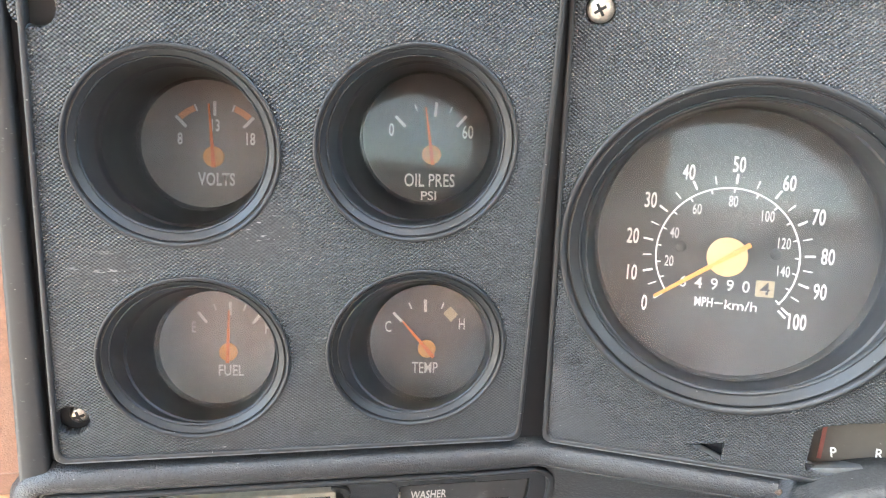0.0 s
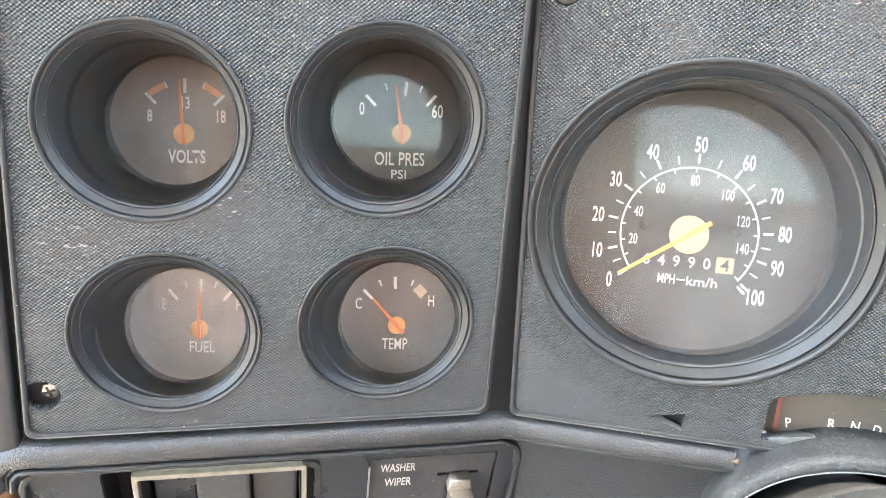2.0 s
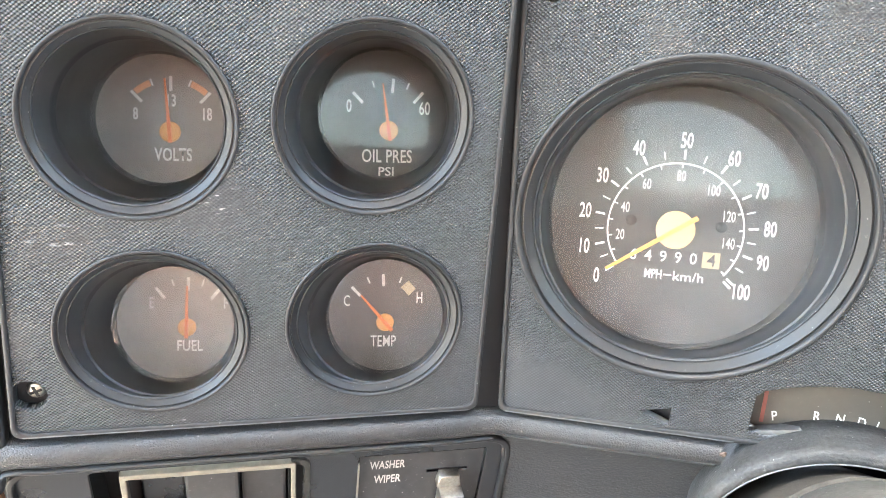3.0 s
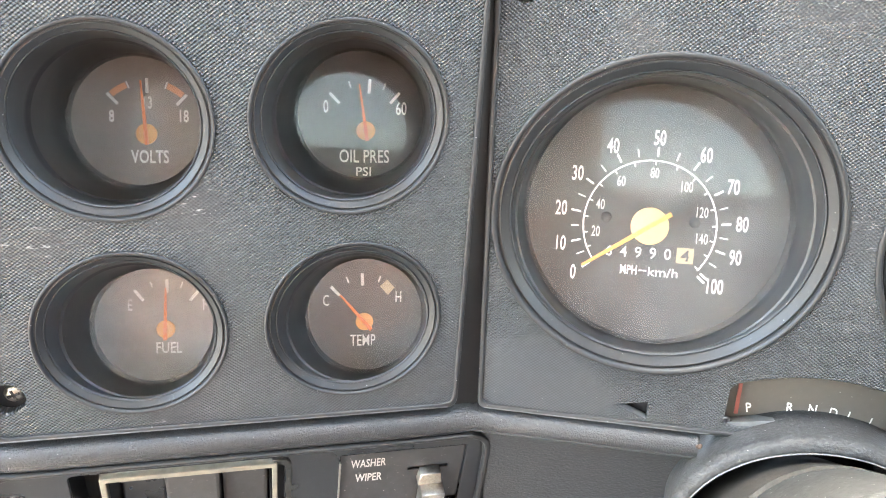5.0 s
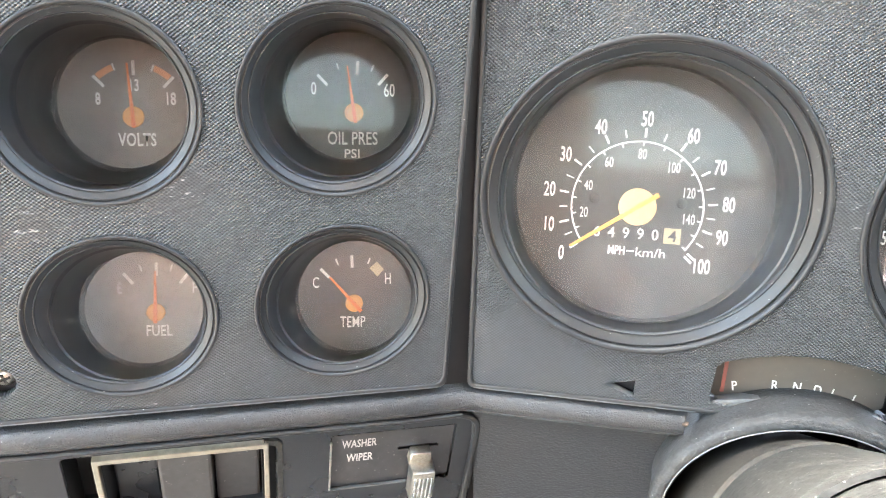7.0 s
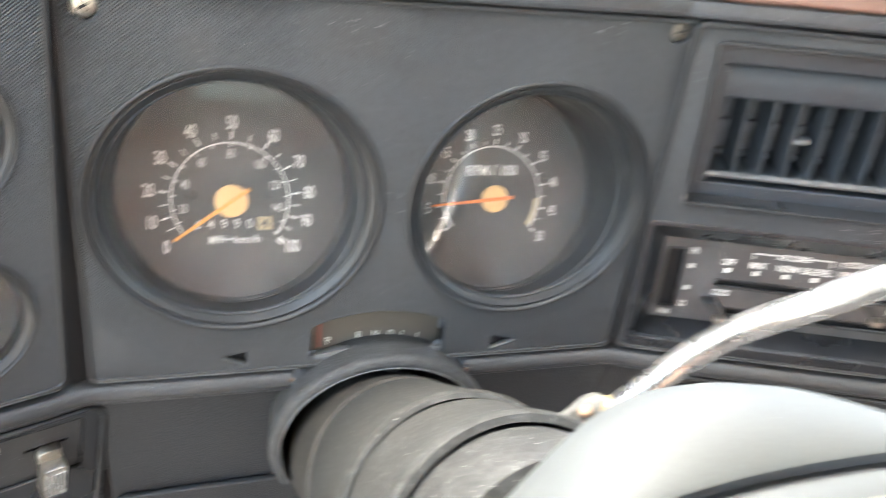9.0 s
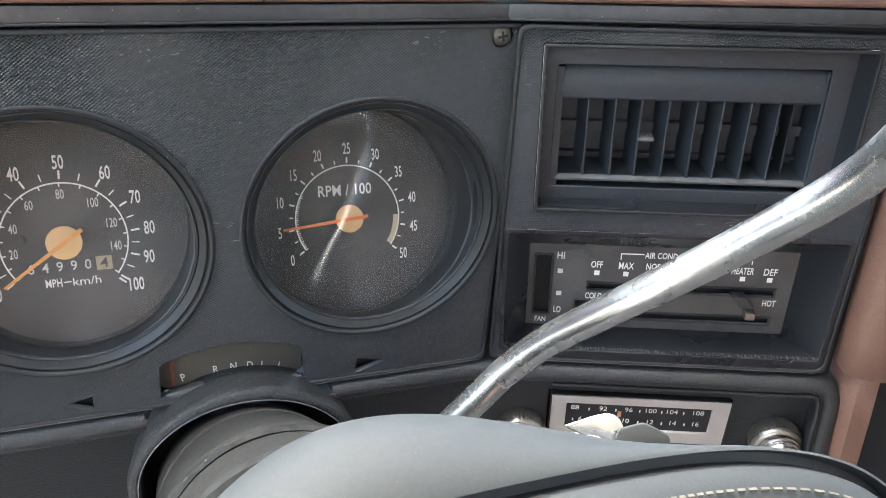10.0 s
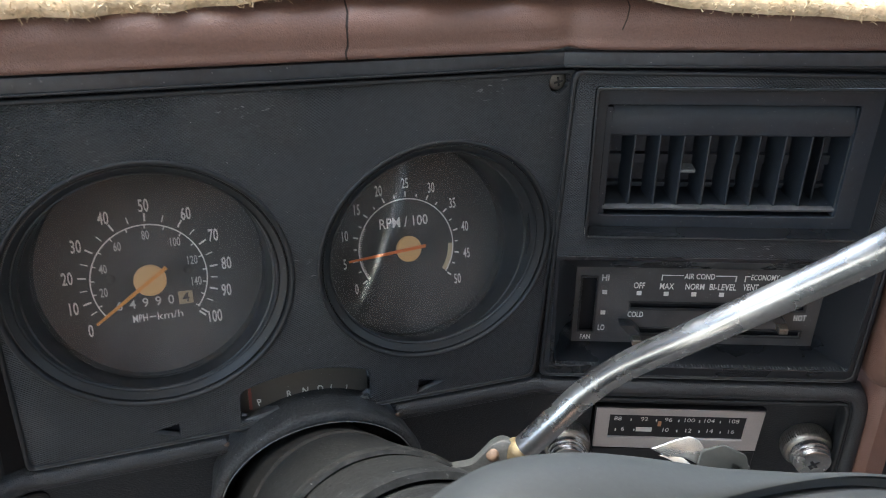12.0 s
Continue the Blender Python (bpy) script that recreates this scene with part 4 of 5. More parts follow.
part("seam", loft([pad_ring(between(1, 126, 53), 14), pad_ring(between(1, 125, 52.2), 9), pad_ring(between(1, 122, 49.5), 9), pad_ring(between(1, 121, 48.5), 14.5)]), pad_dark, wheel, "dark recessed seam", smooth=60)
part("pad_face", loft([pad_ring(between(1, 121, 48.5), 14.5), pad_ring(between(1, 119, 46.5), 18), pad_ring(between(1, 112, 41), 21), pad_ring(between(1, 70, 20), 25), pad_ring(between(1, 8, 4), 26)], caps=(False, True)), pad_grey, wheel, "grey vinyl pad face", smooth=60)
st = bmesh.new()
ring_ = pad_ring(between(1, 114.5, 43), 20.6)
for k in range(STEPS):
    p, q = ring_[k], ring_[k].lerp(ring_[(k + 1) % STEPS], 0.68)
    t = (q - p).normalized()
    s = Vector((-t.y, t.x, 0)) * 0.0006
    up = Vector((0, 0, 0.0006))
    r1, r2 = [[st.verts.new(v) for v in (c + s, c + up, c - s)] for c in (p, q)]
    for i in (0, 1):
        st.faces.new((r1[i], r1[i + 1], r2[i + 1], r2[i]))
part("stitching", st, thread, wheel, "tan stitching")

# ---- ignition key ----
key = thing("ignition_key", Matrix.Translation(KEY) @ pose(0, 0, 0, 52, 0, -20), "chromed lever tab standing beside the column", "lever tab")
tab_edge = rounded([(-9.6, 0.2), (-1.0, 3.2), (4.0, 4.4), (7.0, 3.0), (9.4, -2.6), (7.4, -5.6), (2.0, -2.8), (-4.0, -2.4)], [0.5, 2, 1.8, 1.4, 1.5, 1, 1.5, 1.5])
part("tab", slug(tab_edge, -1.1, 1.1, 0.9), chrome, key, "curved bright chrome tab", smooth=60)
strap = [Vector(p) / 1000 for p in ((-5.0, -1.4, -0.6), (-1.5, -3.0, 0.4), (2.0, -6.4, 1.0), (5.0, -10.5, 0.6), (7.0, -14.5, -0.6))]
rows_ = []
for p in smooth_path(strap, 6):
    rows_.append([p + Vector(q) / 1000 for q in ((-1.5, -0.6, -0.5), (1.5, 0.8, -0.5), (1.5, 0.8, 0.4), (0, 0.1, 0.8), (-1.5, -0.6, 0.4))])
part("strap", loft(rows_, caps=(True, True)), chrome, key, "bent chrome strap", smooth=60)
part("stem", box(-3, 1, -12, -3, -8, -3, 0.8), column_grey, key)

# ---- headlight switch opening ----
lights = thing("headlight_switch", LOW_L @ shift(0, 0, 6.0), "cream-framed headlight switch opening with its knob missing", "switch")
part("frame", plate([rect(-157, -86, -62, -11, 1.2), rect(-154.6, -88.2, -60, -13.8, 0.8)], -9, -4.0, 0.5), cream_plastic, lights, "aged cream plastic frame")
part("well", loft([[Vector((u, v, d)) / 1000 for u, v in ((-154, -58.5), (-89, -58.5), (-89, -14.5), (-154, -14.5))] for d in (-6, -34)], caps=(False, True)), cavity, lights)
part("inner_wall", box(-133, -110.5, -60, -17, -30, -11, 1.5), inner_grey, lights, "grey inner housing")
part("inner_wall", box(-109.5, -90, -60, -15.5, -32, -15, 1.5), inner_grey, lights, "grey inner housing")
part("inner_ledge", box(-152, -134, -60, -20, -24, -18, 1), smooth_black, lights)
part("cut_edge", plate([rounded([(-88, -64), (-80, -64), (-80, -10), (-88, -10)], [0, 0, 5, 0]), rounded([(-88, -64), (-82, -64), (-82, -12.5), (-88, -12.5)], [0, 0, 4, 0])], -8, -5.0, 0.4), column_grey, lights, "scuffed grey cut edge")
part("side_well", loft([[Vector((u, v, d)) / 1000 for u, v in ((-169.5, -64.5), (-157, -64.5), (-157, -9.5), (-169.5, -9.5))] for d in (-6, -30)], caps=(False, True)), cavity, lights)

# ---- wiper switch ----
wiper = thing("wiper_switch", LOW_L @ shift(0, 0, 6.5), "black washer and wiper switch plate with ribbed chrome slide knob", "switch")
part("well", loft([[Vector((u, v, d)) / 1000 for u, v in ((-58.8, -50.2), (-1.8, -50.2), (-1.8, -12.6), (-58.8, -12.6))] for d in (-6.6, -9)]), smooth_black, wiper)
part("plate", plate([rect(-58.6, -2.0, -50, -12.8), rect(-27.5, -8.5, -28.4, -25.8)], -9.5, -8.0), plate_black, wiper)
part("edge_trim", box(-58.5, -21, -50.6, -49.7, -7.6, -6.2, 0.2), sill_grey, wiper, "thin rubbed lower edge")
part("edge_trim", box(-59.3, -58.5, -50, -17, -7.4, -5.9, 0.2), worn_chrome, wiper, "thin worn bright edge")
words(wiper, "WASHER", 5.3, -45.6, -20.3, width=15.8, bold=0.016, mat=switch_print).matrix_basis = shift(-45.9, -20.3, -7.9)
words(wiper, "WIPER", 5.3, -45.2, -29.9, width=12.2, bold=0.016, mat=switch_print).matrix_basis = shift(-45.4, -30.0, -7.9)
part("slide_slot", box(-27.5, -8.5, -28.6, -25.6, -14, -9.6), cavity, wiper)
part("bridge", plate([[(-22.0, -26.5), (-13.0, -26.5), (-12.0, -33.5), (-23.0, -33.5)]], -8.5, -3, 0.6), worn_chrome, wiper, "worn metal slide bridge")
knob = part("knob", box(-22.4, -11.4, -54, -33, -6, 3.4, 1.2), worn_chrome, wiper, "ribbed chrome knob", smooth=40)
for k in range(5):
    part("rib", box(-21.4 + k * 1.9, -20.4 + k * 1.9, -53.4, -35.5, 3.2, 4.4, 0.4), chrome, knob)

# ---- air vent ----
vent = thing("air_vent", RIGHT, "black rectangular dash air vent with nine dusty upright slats", "air vent")
def picture_frame(o, i, d0, d1):
    """A sloping border between two rectangles (u0, u1, v0, v1)."""
    def ring(r, d):
        return [Vector((u, v, d)) / 1000 for u, v in ((r[0], r[2]), (r[1], r[2]), (r[1], r[3]), (r[0], r[3]))]
    return loft([ring(o, d0), ring(i, d1)])


part("surround", picture_frame((23.8, 167.7, 84.2, 165.3), (26.0, 162.5, 86.6, 162.9), -0.5, -10.5), smooth_black, vent)
part("face", plate([rect(24.5, 167, 84.8, 164.6), rect(31.0, 153.0, 93, 153.5, 1.5)], -12.5, -10.0, 0.5), vent_black, vent, "satin black vent face")
part("raised_edge", plate([rect(23.6, 168, 84, 165.5, 1), rect(25.2, 166.6, 85.6, 163.9, 1)], -0.6, 1.0, 0.5), rim_black, vent)
part("barrel_top", loft([[Vector((u, v, d)) / 1000 for u in (31.5, 152.8)] for v, d in ((153.0, -16), (148, -12.5), (143, -11.6), (137.5, -12.0), (136.2, -13.4), (136.4, -34))], closed=False), vent_black, vent, smooth=30)
for u0, u1 in ((30.6, 34.4), (152.0, 153.4)):
    part("barrel_side", box(u0, u1, 92.5, 152, -34, -11.8, 0.5), vent_black, vent)
part("ledge", loft([[Vector((u, v, d)) / 1000 for u in (33.0, 152.6)] for v, d in ((94.5, -15), (95.6, -11.4), (97.0, -10.6), (97.8, -11.6), (98.2, -13.5))], closed=False), vent_dusty, vent, "dusty grey lower ledge", smooth=30)
part("vent_floor", loft([[Vector((u, v, d)) / 1000 for u in (32.0, 153.0)] for v, d in ((98.0, -13), (99.4, -34))], closed=False), vent_black, vent)
part("cavity", loft([[Vector((u, v, d)) / 1000 for u, v in ((28, 91), (156, 91), (156, 155), (28, 155))] for d in (-11.5, -60)], caps=(False, True)), vent_black, vent)
part("damper", box(31, 154, 97, 137.5, -36, -33, 0.5), damper_dark, vent, "dark damper plate behind the slats")
for k in range(9):
    u, back = (46.8 + 12.5 * k, 0.0) if k < 8 else (144.0, 8.0)
    sl = loft([[Vector((u + du + 0.25 * math.sin(k * 2.1), v, d - back)) / 1000 for du, d in ((0.55, -13.0), (0.0, -12.6), (-0.55, -13.0), (-2.6, -24.0), (-3.6, -30), (-2.4, -30), (-1.4, -24.0))] for v in (97.8, 108, 122, 137.2)], caps=(True, True))
    part("slat", sl, vent_dark, vent, smooth=40)
for v_, half in ((103.0, 0.8), (117.4, 2.6), (131.5, 0.8)):
    part("cross_vane", box(33, 153, v_ - half, v_ + half, -33.2, -29, 0.3), damper_dark, vent)
part("thumb_tab", box(71.5, 79.0, 116.4, 118.4, -21, -12.2, 0.6), vent_dusty, vent, "small dusty thumb tab")

# ---- heater controls ----
hvac = thing("heater_control", RIGHT @ shift(0, 0, -22), "dark grey heater and air conditioning control panel with white lettering", "heater control")
part("recess", picture_frame((11.8, 177.8, 1.0, 71.2), (24.0, 164, 2.5, 54.0), 21.5, 0.4), smooth_black, hvac, "sloping black recess")
part("face", plate([rect(22, 166, 1.5, 56), rect(27.6, 36.2, 10, 47.2, 1), rect(56.3, 155.2, 26.6, 30.4), rect(60, 155.8, 8.6, 12.4)], -1.2, 0.0), hvac_grey, hvac)
part("slot_floor", box(26, 158, 5, 50, -6, -5), cavity, hvac)
part("slot_lip", plate([rect(55.3, 156.2, 25.6, 31.4), rect(56.3, 155.2, 26.6, 30.4)], 0.0, 0.7), plate_black, hvac)
part("slot_lip", plate([rect(59, 156.8, 7.6, 13.4), rect(60, 155.8, 8.6, 12.4)], 0.0, 0.7), plate_black, hvac)
for s_, u_, v_, w_, h_ in (("HI", 40.8, 47.0, 4.0, 4.2), ("LO", 41.0, 12.6, 4.0, 4.2), ("FAN", 32.0, 5.9, 6.0, 3.4), ("OFF", 60.2, 42.2, 6.2, 4.2), ("MAX", 75.8, 42.0, 8.0, 4.2), ("NORM", 91.5, 42.0, 10.6, 4.2),
                           ("BI-LEVEL", 107.2, 42.0, 15.0, 4.2), ("VENT", 122.6, 42.2, 8.6, 4.2), ("HEATER", 136.8, 41.6, 11.5, 4.2), ("DEF", 151.2, 41.4, 7.0, 4.2), ("AIR COND", 93.3, 48.8, 17.0, 3.8), ("ECONOMY", 129.6, 48.8, 15.5, 3.8),
                           ("COLD", 60.0, 22.4, 9.0, 4.0), ("HOT", 154.0, 22.0, 7.0, 4.0)):
    words(hvac, s_, h_, u_, v_, width=w_, bold=0.02)
for u_, v_ in ((41.0, 37.2), (41.2, 23.1), (60.6, 36.9), (76.0, 36.8), (91.6, 36.8), (107.2, 36.8), (122.6, 36.8), (137.4, 36.6), (151.6, 36.5)):
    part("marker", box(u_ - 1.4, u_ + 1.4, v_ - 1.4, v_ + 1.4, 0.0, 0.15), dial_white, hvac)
brk = bmesh.new()
for u0, u1, v0, v1 in ((72.2, 84.4, 48.9, 49.5), (102.2, 114.0, 48.9, 49.5), (72.2, 72.8, 45.6, 49.5), (113.4, 114.0, 45.6, 49.5), (118.5, 121.3, 48.9, 49.5), (118.5, 119.1, 45.6, 49.5), (138.0, 141.0, 48.9, 49.5), (140.4, 141.0, 45.6, 49.5)):
    box(u0, u1, v0, v1, 0.0, 0.12, bm=brk)
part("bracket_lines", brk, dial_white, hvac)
def slider(u, v, dv):
    s = part("slider", plate([[(-3.5, 1.8), (4.0, 1.8), (8.8, -3.6), (8.8, -7.0), (4.8, -7.0)]], 1.0, 9.0, 0.6), plate_black, hvac, "slide lever with worn chrome tip", m=shift(u, v, 0))
    part("tip", box(3.6, 8.8, -8.6, -4.6, 7.5, 14, 0.8), worn_chrome, s)


slider(134.5, 28.0, 0)
slider(53.6, 18.0, 0)
part("fan_slot_edge", plate([rect(26.6, 37.2, 9, 48.2, 1.2), rect(27.8, 36.0, 10.2, 47.0, 1)], 0.0, 1.0, 0.3), plate_black, hvac)

tape = bmesh.new()
bmesh.ops.create_grid(tape, x_segments=26, y_segments=44, size=0.5)
for v in tape.verts:
    c = Vector((v.co.x * 19, v.co.y * 46, 0))
    fold = abs(noise.noise(c * 0.16 + Vector((3, 0, 0)))) + 0.6 * abs(noise.noise(c * 0.4 + Vector((0, 8, 0))))
    v.co = Vector((47.6 + c.x + 1.2 * noise.noise(c * 0.12), 28.5 + c.y, 0.35 + 2.2 * fold)) / 1000
tp = part("tape", tape, tape_film, hvac, "crumpled clear tape over the face")
tp.visible_shadow = False

# ---- radio ----
radio = thing("car_radio", LOW_R @ shift(1.5, -0.9, -3.2), "silver-faced car radio with a black tuning dial and two ribbed knobs", "car radio")
part("face", plate([rect(40.0, 141.0, -50.0, -15.8, 0.6), rect(48.6, 131.2, -41.0, -21.3)], -6, 1.2, 0.5), silver_plate, radio, "brushed silver face")
part("dial_window", box(48.2, 131.6, -41.4, -20.9, -4, -0.4), radio_black, radio, "black tuning dial")
part("edge", plate([rect(39.2, 141.8, -50.8, -15.0, 0.6), rect(40.0, 141.0, -50.0, -15.8, 0.4)], -6, 0.4, 0.2), radio_black, radio)
part("lower_face", plate([rect(40.0, 141.0, -66, -51.6, 0.6)], -6, 0.8, 0.5), radio_black, radio)
for s_, u_ in (("88", 53.8), ("92", 70.0), ("96", 84.6), ("100", 97.4), ("104", 109.4), ("108", 124.2)):
    words(radio, s_, 3.4, u_, -25.6, squeeze=1.0, bold=0.0).matrix_basis = shift(u_, -25.6, -0.3)
for s_, u_ in (("6", 57.6), ("10", 84.0), ("12", 98.0), ("14", 111.0), ("16", 124.0)):
    words(radio, s_, 3.4, u_, -34.6, squeeze=1.0, bold=0.0).matrix_basis = shift(u_, -34.6, -0.3)
dm = bmesh.new()
for u_, v_ in ((62, -26.6), (77.4, -26.6), (91, -26.6), (103.5, -26.6), (116, -26.6), (53.2, -35.6), (64.6, -35.6), (91, -35.6), (104.6, -35.6), (117.6, -35.6)):
    box(u_ - 0.35, u_ + 0.35, v_ - 1, v_ + 1, -0.4, -0.25, bm=dm)
part("dial_dots", dm, dial_white, radio)
part("emblem_bar", box(65.8, 75.5, -36.6, -33.0, -0.4, -0.2), dial_dim, radio, "small pale bar")
part("tuning_pointer", box(78.6, 80.6, -31.5, -27.5, -0.4, -0.1), tan_plastic, radio, "small amber pointer")
part("tuning_slot", box(105, 125, -60, -53, 0.8, 1.2), silver_plate, radio)


def radio_knob(u, v):
    k = part("knob", turned([(0.1, 22.6), (9.0, 22.6), (10.2, 22.2), (10.6, 20.6), (9.8, 20.2), (9.8, 19.6), (11.0, 19.2), (11.3, 17.9), (10.2, 17.5), (10.2, 16.9), (11.7, 16.4), (12.0, 12.5)], 48), chrome, radio, "stepped chrome knob", m=shift(u, v, -4), smooth=35)
    part("skirt", turned([(11.6, 13.0), (13.4, 12.8), (14.1, 11.6), (14.6, 7.5), (14.2, 3), (13.0, 0)], 48), worn_chrome, k, "tarnished knurled skirt", smooth=35)
    kn = bmesh.new()
    for i in range(60):
        a = 2 * math.pi * i / 60
        c, s = math.cos(a), math.sin(a)
        q = [Vector((14.1 * c - 0.35 * s, 14.1 * s + 0.35 * c, 11.4)), Vector((14.1 * c + 0.35 * s, 14.1 * s - 0.35 * c, 11.4)), Vector((14.5 * c + 0.35 * s, 14.5 * s - 0.35 * c, 5)), Vector((14.5 * c - 0.35 * s, 14.5 * s + 0.35 * c, 5)),
             Vector((14.9 * c, 14.9 * s, 10.8)), Vector((14.9 * c, 14.9 * s, 5))]
        vv = [kn.verts.new(p / 1000) for p in q]
        kn.faces.new((vv[1], vv[4], vv[5], vv[2]))
        kn.faces.new((vv[4], vv[0], vv[3], vv[5]))
    part("knurling", kn, worn_chrome, k)
    return k


kr = radio_knob(*KNOB_R)
sym = box(-3.6, 3.6, -0.7, 0.7, 22.6, 22.9)
box(-0.9, 0.9, -3.4, 3.4, 22.6, 22.85, bm=sym)
box(-3.8, -1.6, -3.2, -1.2, 22.6, 22.8, bm=sym)
part("emblem", sym, radio_black, kr, "small black arrow symbol", m=shift(0, 0, 0, 40))
radio_knob(*KNOB_L)

# ---- dash pad ----
pad = thing("dash_pad", MID, "brown grained vinyl dash pad with splits in its front edge", "dash pad")
PADP = [(182.4, -30), (182.6, -9), (183.0, -0.5), (184.0, 2.0), (185.4, 2.6), (187.0, 1.8), (189, 1.3), (193, 1.9), (198, 1.2), (202.5, -2.2), (206.5, -9), (209, -20), (210.5, -60), (206, -150), (196, -330)]
pad_path = [IN_LEFT @ shift(u, 0) for u in (-240, -200, -150, -100, -50, -24)] + [kink_l @ shift(0, 0)] + [shift(u, 0) for u in (-12, 20, 60, 100, 140, 180, 210)] + [shift(222, 0.5), kink_r @ shift(0, 1.6), IN_RIGHT @ shift(14, 0.6)] + [IN_RIGHT @ shift(u, 0) for u in (28, 60, 100, 150, 200, 300, 500, 800, 1100)]
part("cushion", sweep(pad_path, PADP), brown_vinyl, pad, smooth=60)


def crack(m, u, lean, w):
    rows = []
    for k, (v, d) in enumerate(PADP[2:12]):
        x = u + lean * (v - 183) / 20 + 0.5 * math.sin(k * 1.9)
        rows.append([m @ Vector(((x - w * (0.5 + 0.2 * math.sin(k * 2.3))) / 1000, v / 1000, (d + 0.25) / 1000)), m @ Vector(((x + w * 0.5) / 1000, v / 1000, (d + 0.25) / 1000))])
    return loft(rows, closed=False)


part("split", crack(Matrix.Identity(4), 120.5, 1.5, 0.9), crack_dark, pad, "dark split in the vinyl")
cr2 = []
for k, (v, d) in enumerate(PADP[7:12]):
    x = 32.5 + (0.0, 1.8, 3.0, 1.6, -0.6)[k]
    cr2.append([IN_RIGHT @ Vector(((x - 0.3) / 1000, v / 1000, (d + 0.25) / 1000)), IN_RIGHT @ Vector(((x + 0.3) / 1000, v / 1000, (d + 0.25) / 1000))])
part("split", loft(cr2, closed=False), crack_dark, pad, "fine split in the vinyl")

# ---- wool dash mat ----
mat_thing = thing("dash_mat", MID, "beige woollen pile mat with a frayed edge lying on the dash", "dash mat")
rnd = random.Random(4)
edge_rows = []
for k in range(160):
    s = k / 159
    if s < 0.34:
        m, u = (IN_LEFT, -220 + s / 0.34 * 190) if s < 0.28 else (kink_l, (s - 0.31) * 600)
    elif s < 0.66:
        m, u = (Matrix.Identity(4), -14 + (s - 0.34) / 0.32 * 228)
    else:
        m, u = IN_RIGHT, 22 + (s - 0.66) / 0.34 * 300
    wv = 3.0 * noise.noise(Vector((k * 0.11, 3.1, 0))) + 1.6 * noise.noise(Vector((k * 0.43, 7.7, 0)))
    back = MAT_BACK + 4 * wv
    if m is IN_RIGHT:
        back -= 6
    if m is IN_RIGHT:
        drop = -4 + 7 * min(1, max(0, (u - 26) / 34)) + 6 * min(1, max(0, (u - 60) / 130))
    elif m is IN_LEFT or m is kink_l:
        drop = 1.6
    else:
        drop = 1.6 - 5.6 * min(1, max(0, (u - 50) / 60))
    back -= drop * 0.8
    lo_v = 206.6 - drop - max(0, back - 10) * 0.03
    edge_rows.append([m @ Vector((u / 1000, (lo_v + hv) / 1000, (-back - bd) / 1000)) for hv, bd in ((-1.2, 0), (2.4, -2.2), (6.0, 0.0), (8.8, 6), (9.6, 20), (9.6, 60), (4, 130), (-4, 230))])
part("cover", loft(edge_rows, closed=False), wool, mat_thing, smooth=70)
fz = bmesh.new()
for _ in range(9000):
    row = edge_rows[rnd.randrange(len(edge_rows) - 1)]
    i = min(5, int(abs(rnd.gauss(0, 1.6))))
    p = row[i].lerp(row[i + 1], rnd.random()) + Vector((rnd.uniform(-0.0015, 0.0015), 0, 0))
    ln_ = rnd.uniform(0.0012, 0.0034)
    dr = Vector((rnd.gauss(0, 0.7), rnd.gauss(0.25, 0.6), rnd.gauss(0.5, 0.6))).normalized() * ln_
    sd = Vector((rnd.gauss(0, 1), rnd.gauss(0, 1), rnd.gauss(0, 1))).cross(dr).normalized() * 0.00022
    bend = Vector((rnd.gauss(0, 1), rnd.gauss(0, 1), rnd.gauss(0, 1))) * ln_ * 0.25
    v = [fz.verts.new(q) for q in (p - sd, p + sd, p + dr * 0.55 + bend + sd * 0.8, p + dr * 0.55 + bend - sd * 0.8, p + dr + bend * 0.4)]
    fz.faces.new((v[0], v[1], v[2], v[3]))
    fz.faces.new((v[3], v[2], v[4]))
part("wool_pile", fz, wool, mat_thing, "loose wool fibre")["kind"] = "stuff"

# ---- brown trim at the ends of the dash ----
side = thing("passenger_dash_trim", RIGHT, "brown moulded dash trim beside the radio", "dashboard trim")
TR = [(185.5, -14), (185.0, 2), (186.0, 9), (189.5, 13), (198, 15.5), (220, 17), (300, 17), (700, 15), (1000, 10)]
def trim_rows(levels, shape=TR):
    return loft([[Vector((u + du, v, d + dd)) / 1000 for u, d in shape] for v, du, dd in levels], closed=False)


part("upper_trim", trim_rows([(181, -2, -4), (172, -1, -1), (150, 0, 0), (100, 0.5, 0), (60, 1, 0), (20, 1.5, 0), (4, 2, 0), (-1, 3, -2.5), (-2, 5, -9)]), brown_trim, side, smooth=50)
part("lower_trim", trim_rows([(-2, 8, -4), (-4, 7, -3), (-30, 9, -4), (-80, 12, -6), (-130, 14, -8)], TR[:4] + [(200, 12), (202, 4), (202, -30)]), brown_vinyl, side, smooth=50)
jamb = thing("door_jamb_trim", LEFT, "brown plastic pillar trim beside the instrument bezel", "pillar trim")
part("panel", plate([rounded([(-320, -14), (-197.5, -14), (-176, 240), (-320, 240)], 2)], -30, -4, 2.0), jamb_brown, jamb, smooth=40)
part("lower_clip", box(-262, -205, -120, -24, -30, -4, 5), tan_plastic, jamb, "tan lower trim block", smooth=40)
part("cross_piece", box(-262, -204, -26, -12, -22, -6, 3), jamb_brown, jamb, smooth=40)

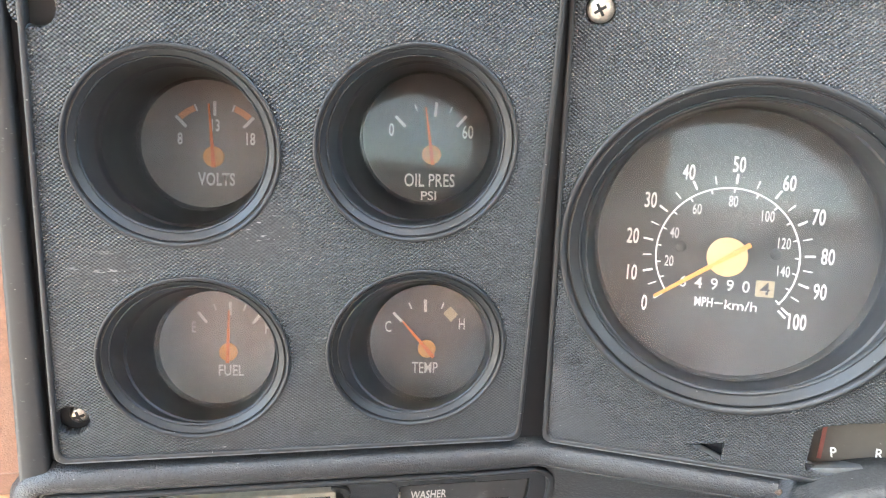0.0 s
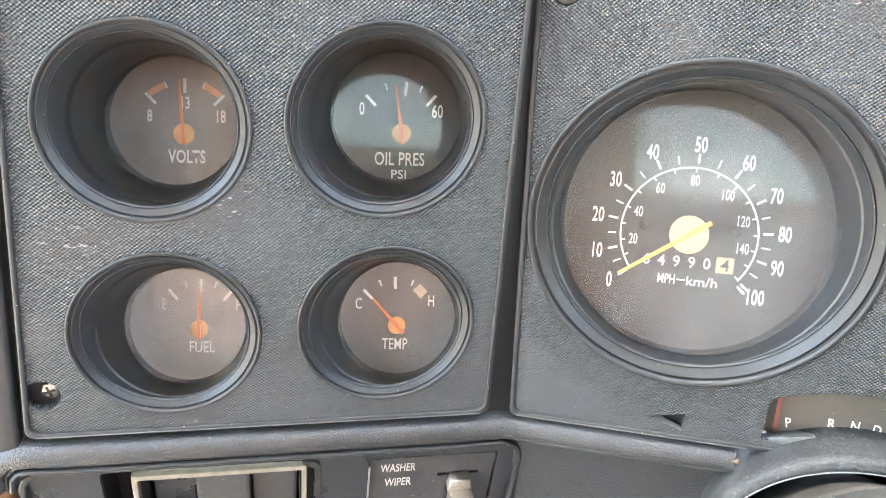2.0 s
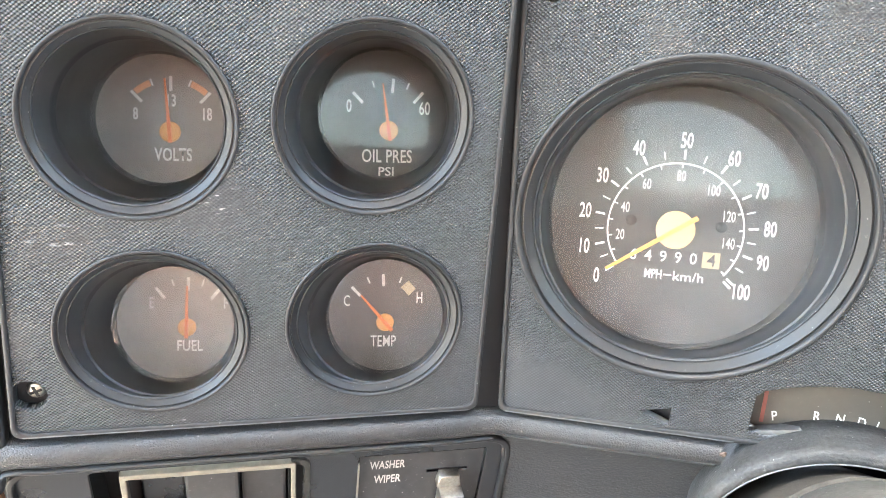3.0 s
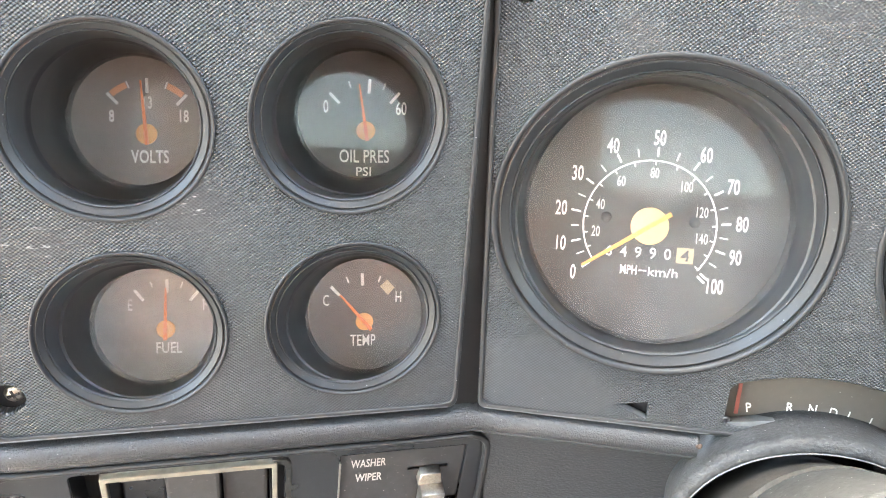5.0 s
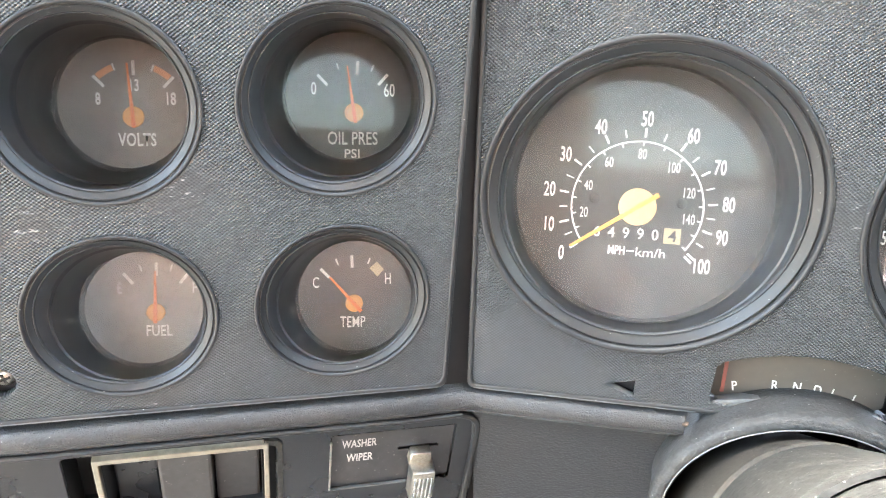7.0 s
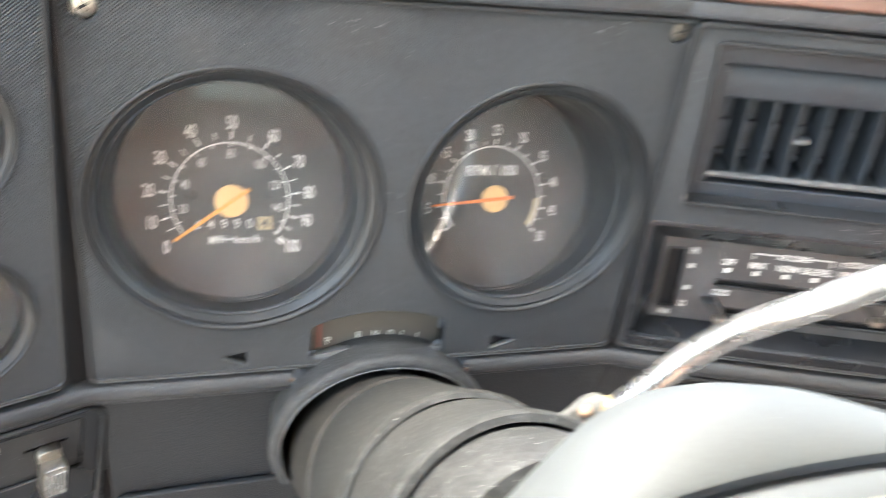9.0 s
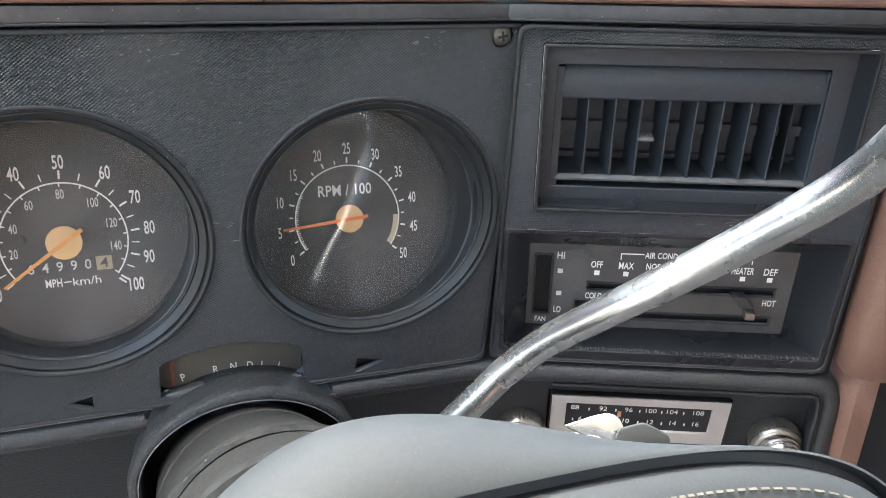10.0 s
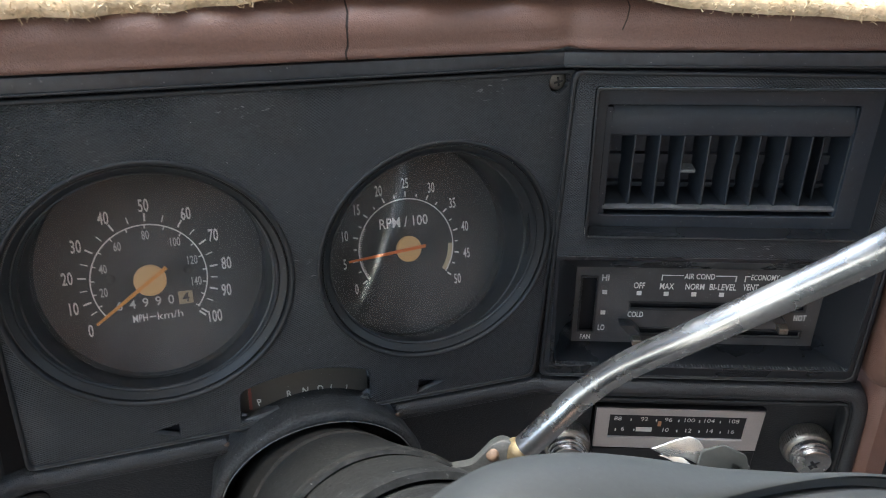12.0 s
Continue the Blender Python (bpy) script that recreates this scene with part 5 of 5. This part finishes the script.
# ---- cab ----
def slab(name, x0, x1, y0, y1, z0, z1, mat, label, holes=()):
    """A wall, roof or floor of the cab with real openings: a slab in its two longest directions, cut by rectangles."""
    dims = (x1 - x0, y1 - y0, z1 - z0)
    thin = dims.index(min(dims))
    a, b = [k for k in range(3) if k != thin]
    lo_, hi_ = (x0, y0, z0), (x1, y1, z1)
    cuts_a = sorted({lo_[a], hi_[a], *[h[0] for h in holes], *[h[1] for h in holes]})
    cuts_b = sorted({lo_[b], hi_[b], *[h[2] for h in holes], *[h[3] for h in holes]})
    bm = bmesh.new()
    for a0, a1 in zip(cuts_a, cuts_a[1:]):
        for b0, b1 in zip(cuts_b, cuts_b[1:]):
            ca, cb = (a0 + a1) / 2, (b0 + b1) / 2
            if any(h[0] < ca < h[1] and h[2] < cb < h[3] for h in holes):
                continue
            r = [[0, 0], [0, 0], [0, 0]]
            r[thin], r[a], r[b] = (lo_[thin], hi_[thin]), (a0, a1), (b0, b1)
            vs = [bm.verts.new((r[0][i], r[1][j], r[2][k])) for i in (0, 1) for j in (0, 1) for k in (0, 1)]
            for f in ((0, 1, 3, 2), (4, 6, 7, 5), (0, 4, 5, 1), (2, 3, 7, 6), (0, 2, 6, 4), (1, 5, 7, 3)):
                bm.faces.new([vs[i] for i in f])
    bmesh.ops.remove_doubles(bm, verts=bm.verts[:], dist=1e-6)
    return tagged(part(name, bm, mat), label, "", "", "structure")


slab("floor", -0.45, 1.35, -1.0, 0.75, 0.02, 0.06, floor_mat, "black rubber cab floor")
slab("ceiling", -0.45, 1.35, -1.0, 0.04, 1.30, 1.34, headliner, "pale cab headliner")
slab("wall_left", -0.49, -0.45, -1.0, 0.75, 0.02, 1.34, cab_paint, "cab side with the driver's door standing open", [(-0.95, 0.45, 0.16, 1.29)])
slab("wall_right", 1.35, 1.39, -1.0, 0.75, 0.02, 1.34, cab_paint, "cab side with a large side window", [(-0.92, 0.42, 0.62, 1.28)])
slab("wall_back", -0.45, 1.35, -1.04, -1.0, 0.02, 1.34, cab_paint, "brown cab back wall with a rear window", [(0.06, 1.26, 1.0, 1.25)])
slab("wall_firewall", -0.45, 1.35, 0.71, 0.75, 0.06, 0.86, cab_paint, "cab firewall under the windscreen")
rear_pane = part("window_1", box(60, 1260, 1000, 1250, -3, 3), tinted, m=Matrix.Translation((0, -1.02, 0)) @ pose(0, 0, 0, 90))
rear_pane.visible_shadow = False
tagged(rear_pane, "tinted rear window of the cab", "", "", "structure")
# unseen seat, added for lens reflections and bounced light
seat = thing("bench_seat", Matrix.Translation((0.45, -0.78, 0.06)), "unseen bench seat, lightened as if sunlit", "bench seat")
part("seat_cushion", box(-840, 840, -170, 380, 180, 330, 45), seat_lightened, seat, smooth=60)
part("backrest", box(-840, 840, -70, 70, -270, 270, 45), seat_lightened, seat, m=Matrix.Translation((0, -0.11, 0.60)) @ pose(0, 0, 0, 10), smooth=60)
part("seat_base", box(-800, 800, -150, 330, 0, 185, 10), floor_mat, seat)
ground = bmesh.new()
bmesh.ops.create_grid(ground, x_segments=8, y_segments=8, size=400)
gr = part("ground", ground, earth, m=Matrix.Translation((0, 0, -0.6)))
tagged(gr, "pale dusty ground around the truck", "ground", "", "structure")
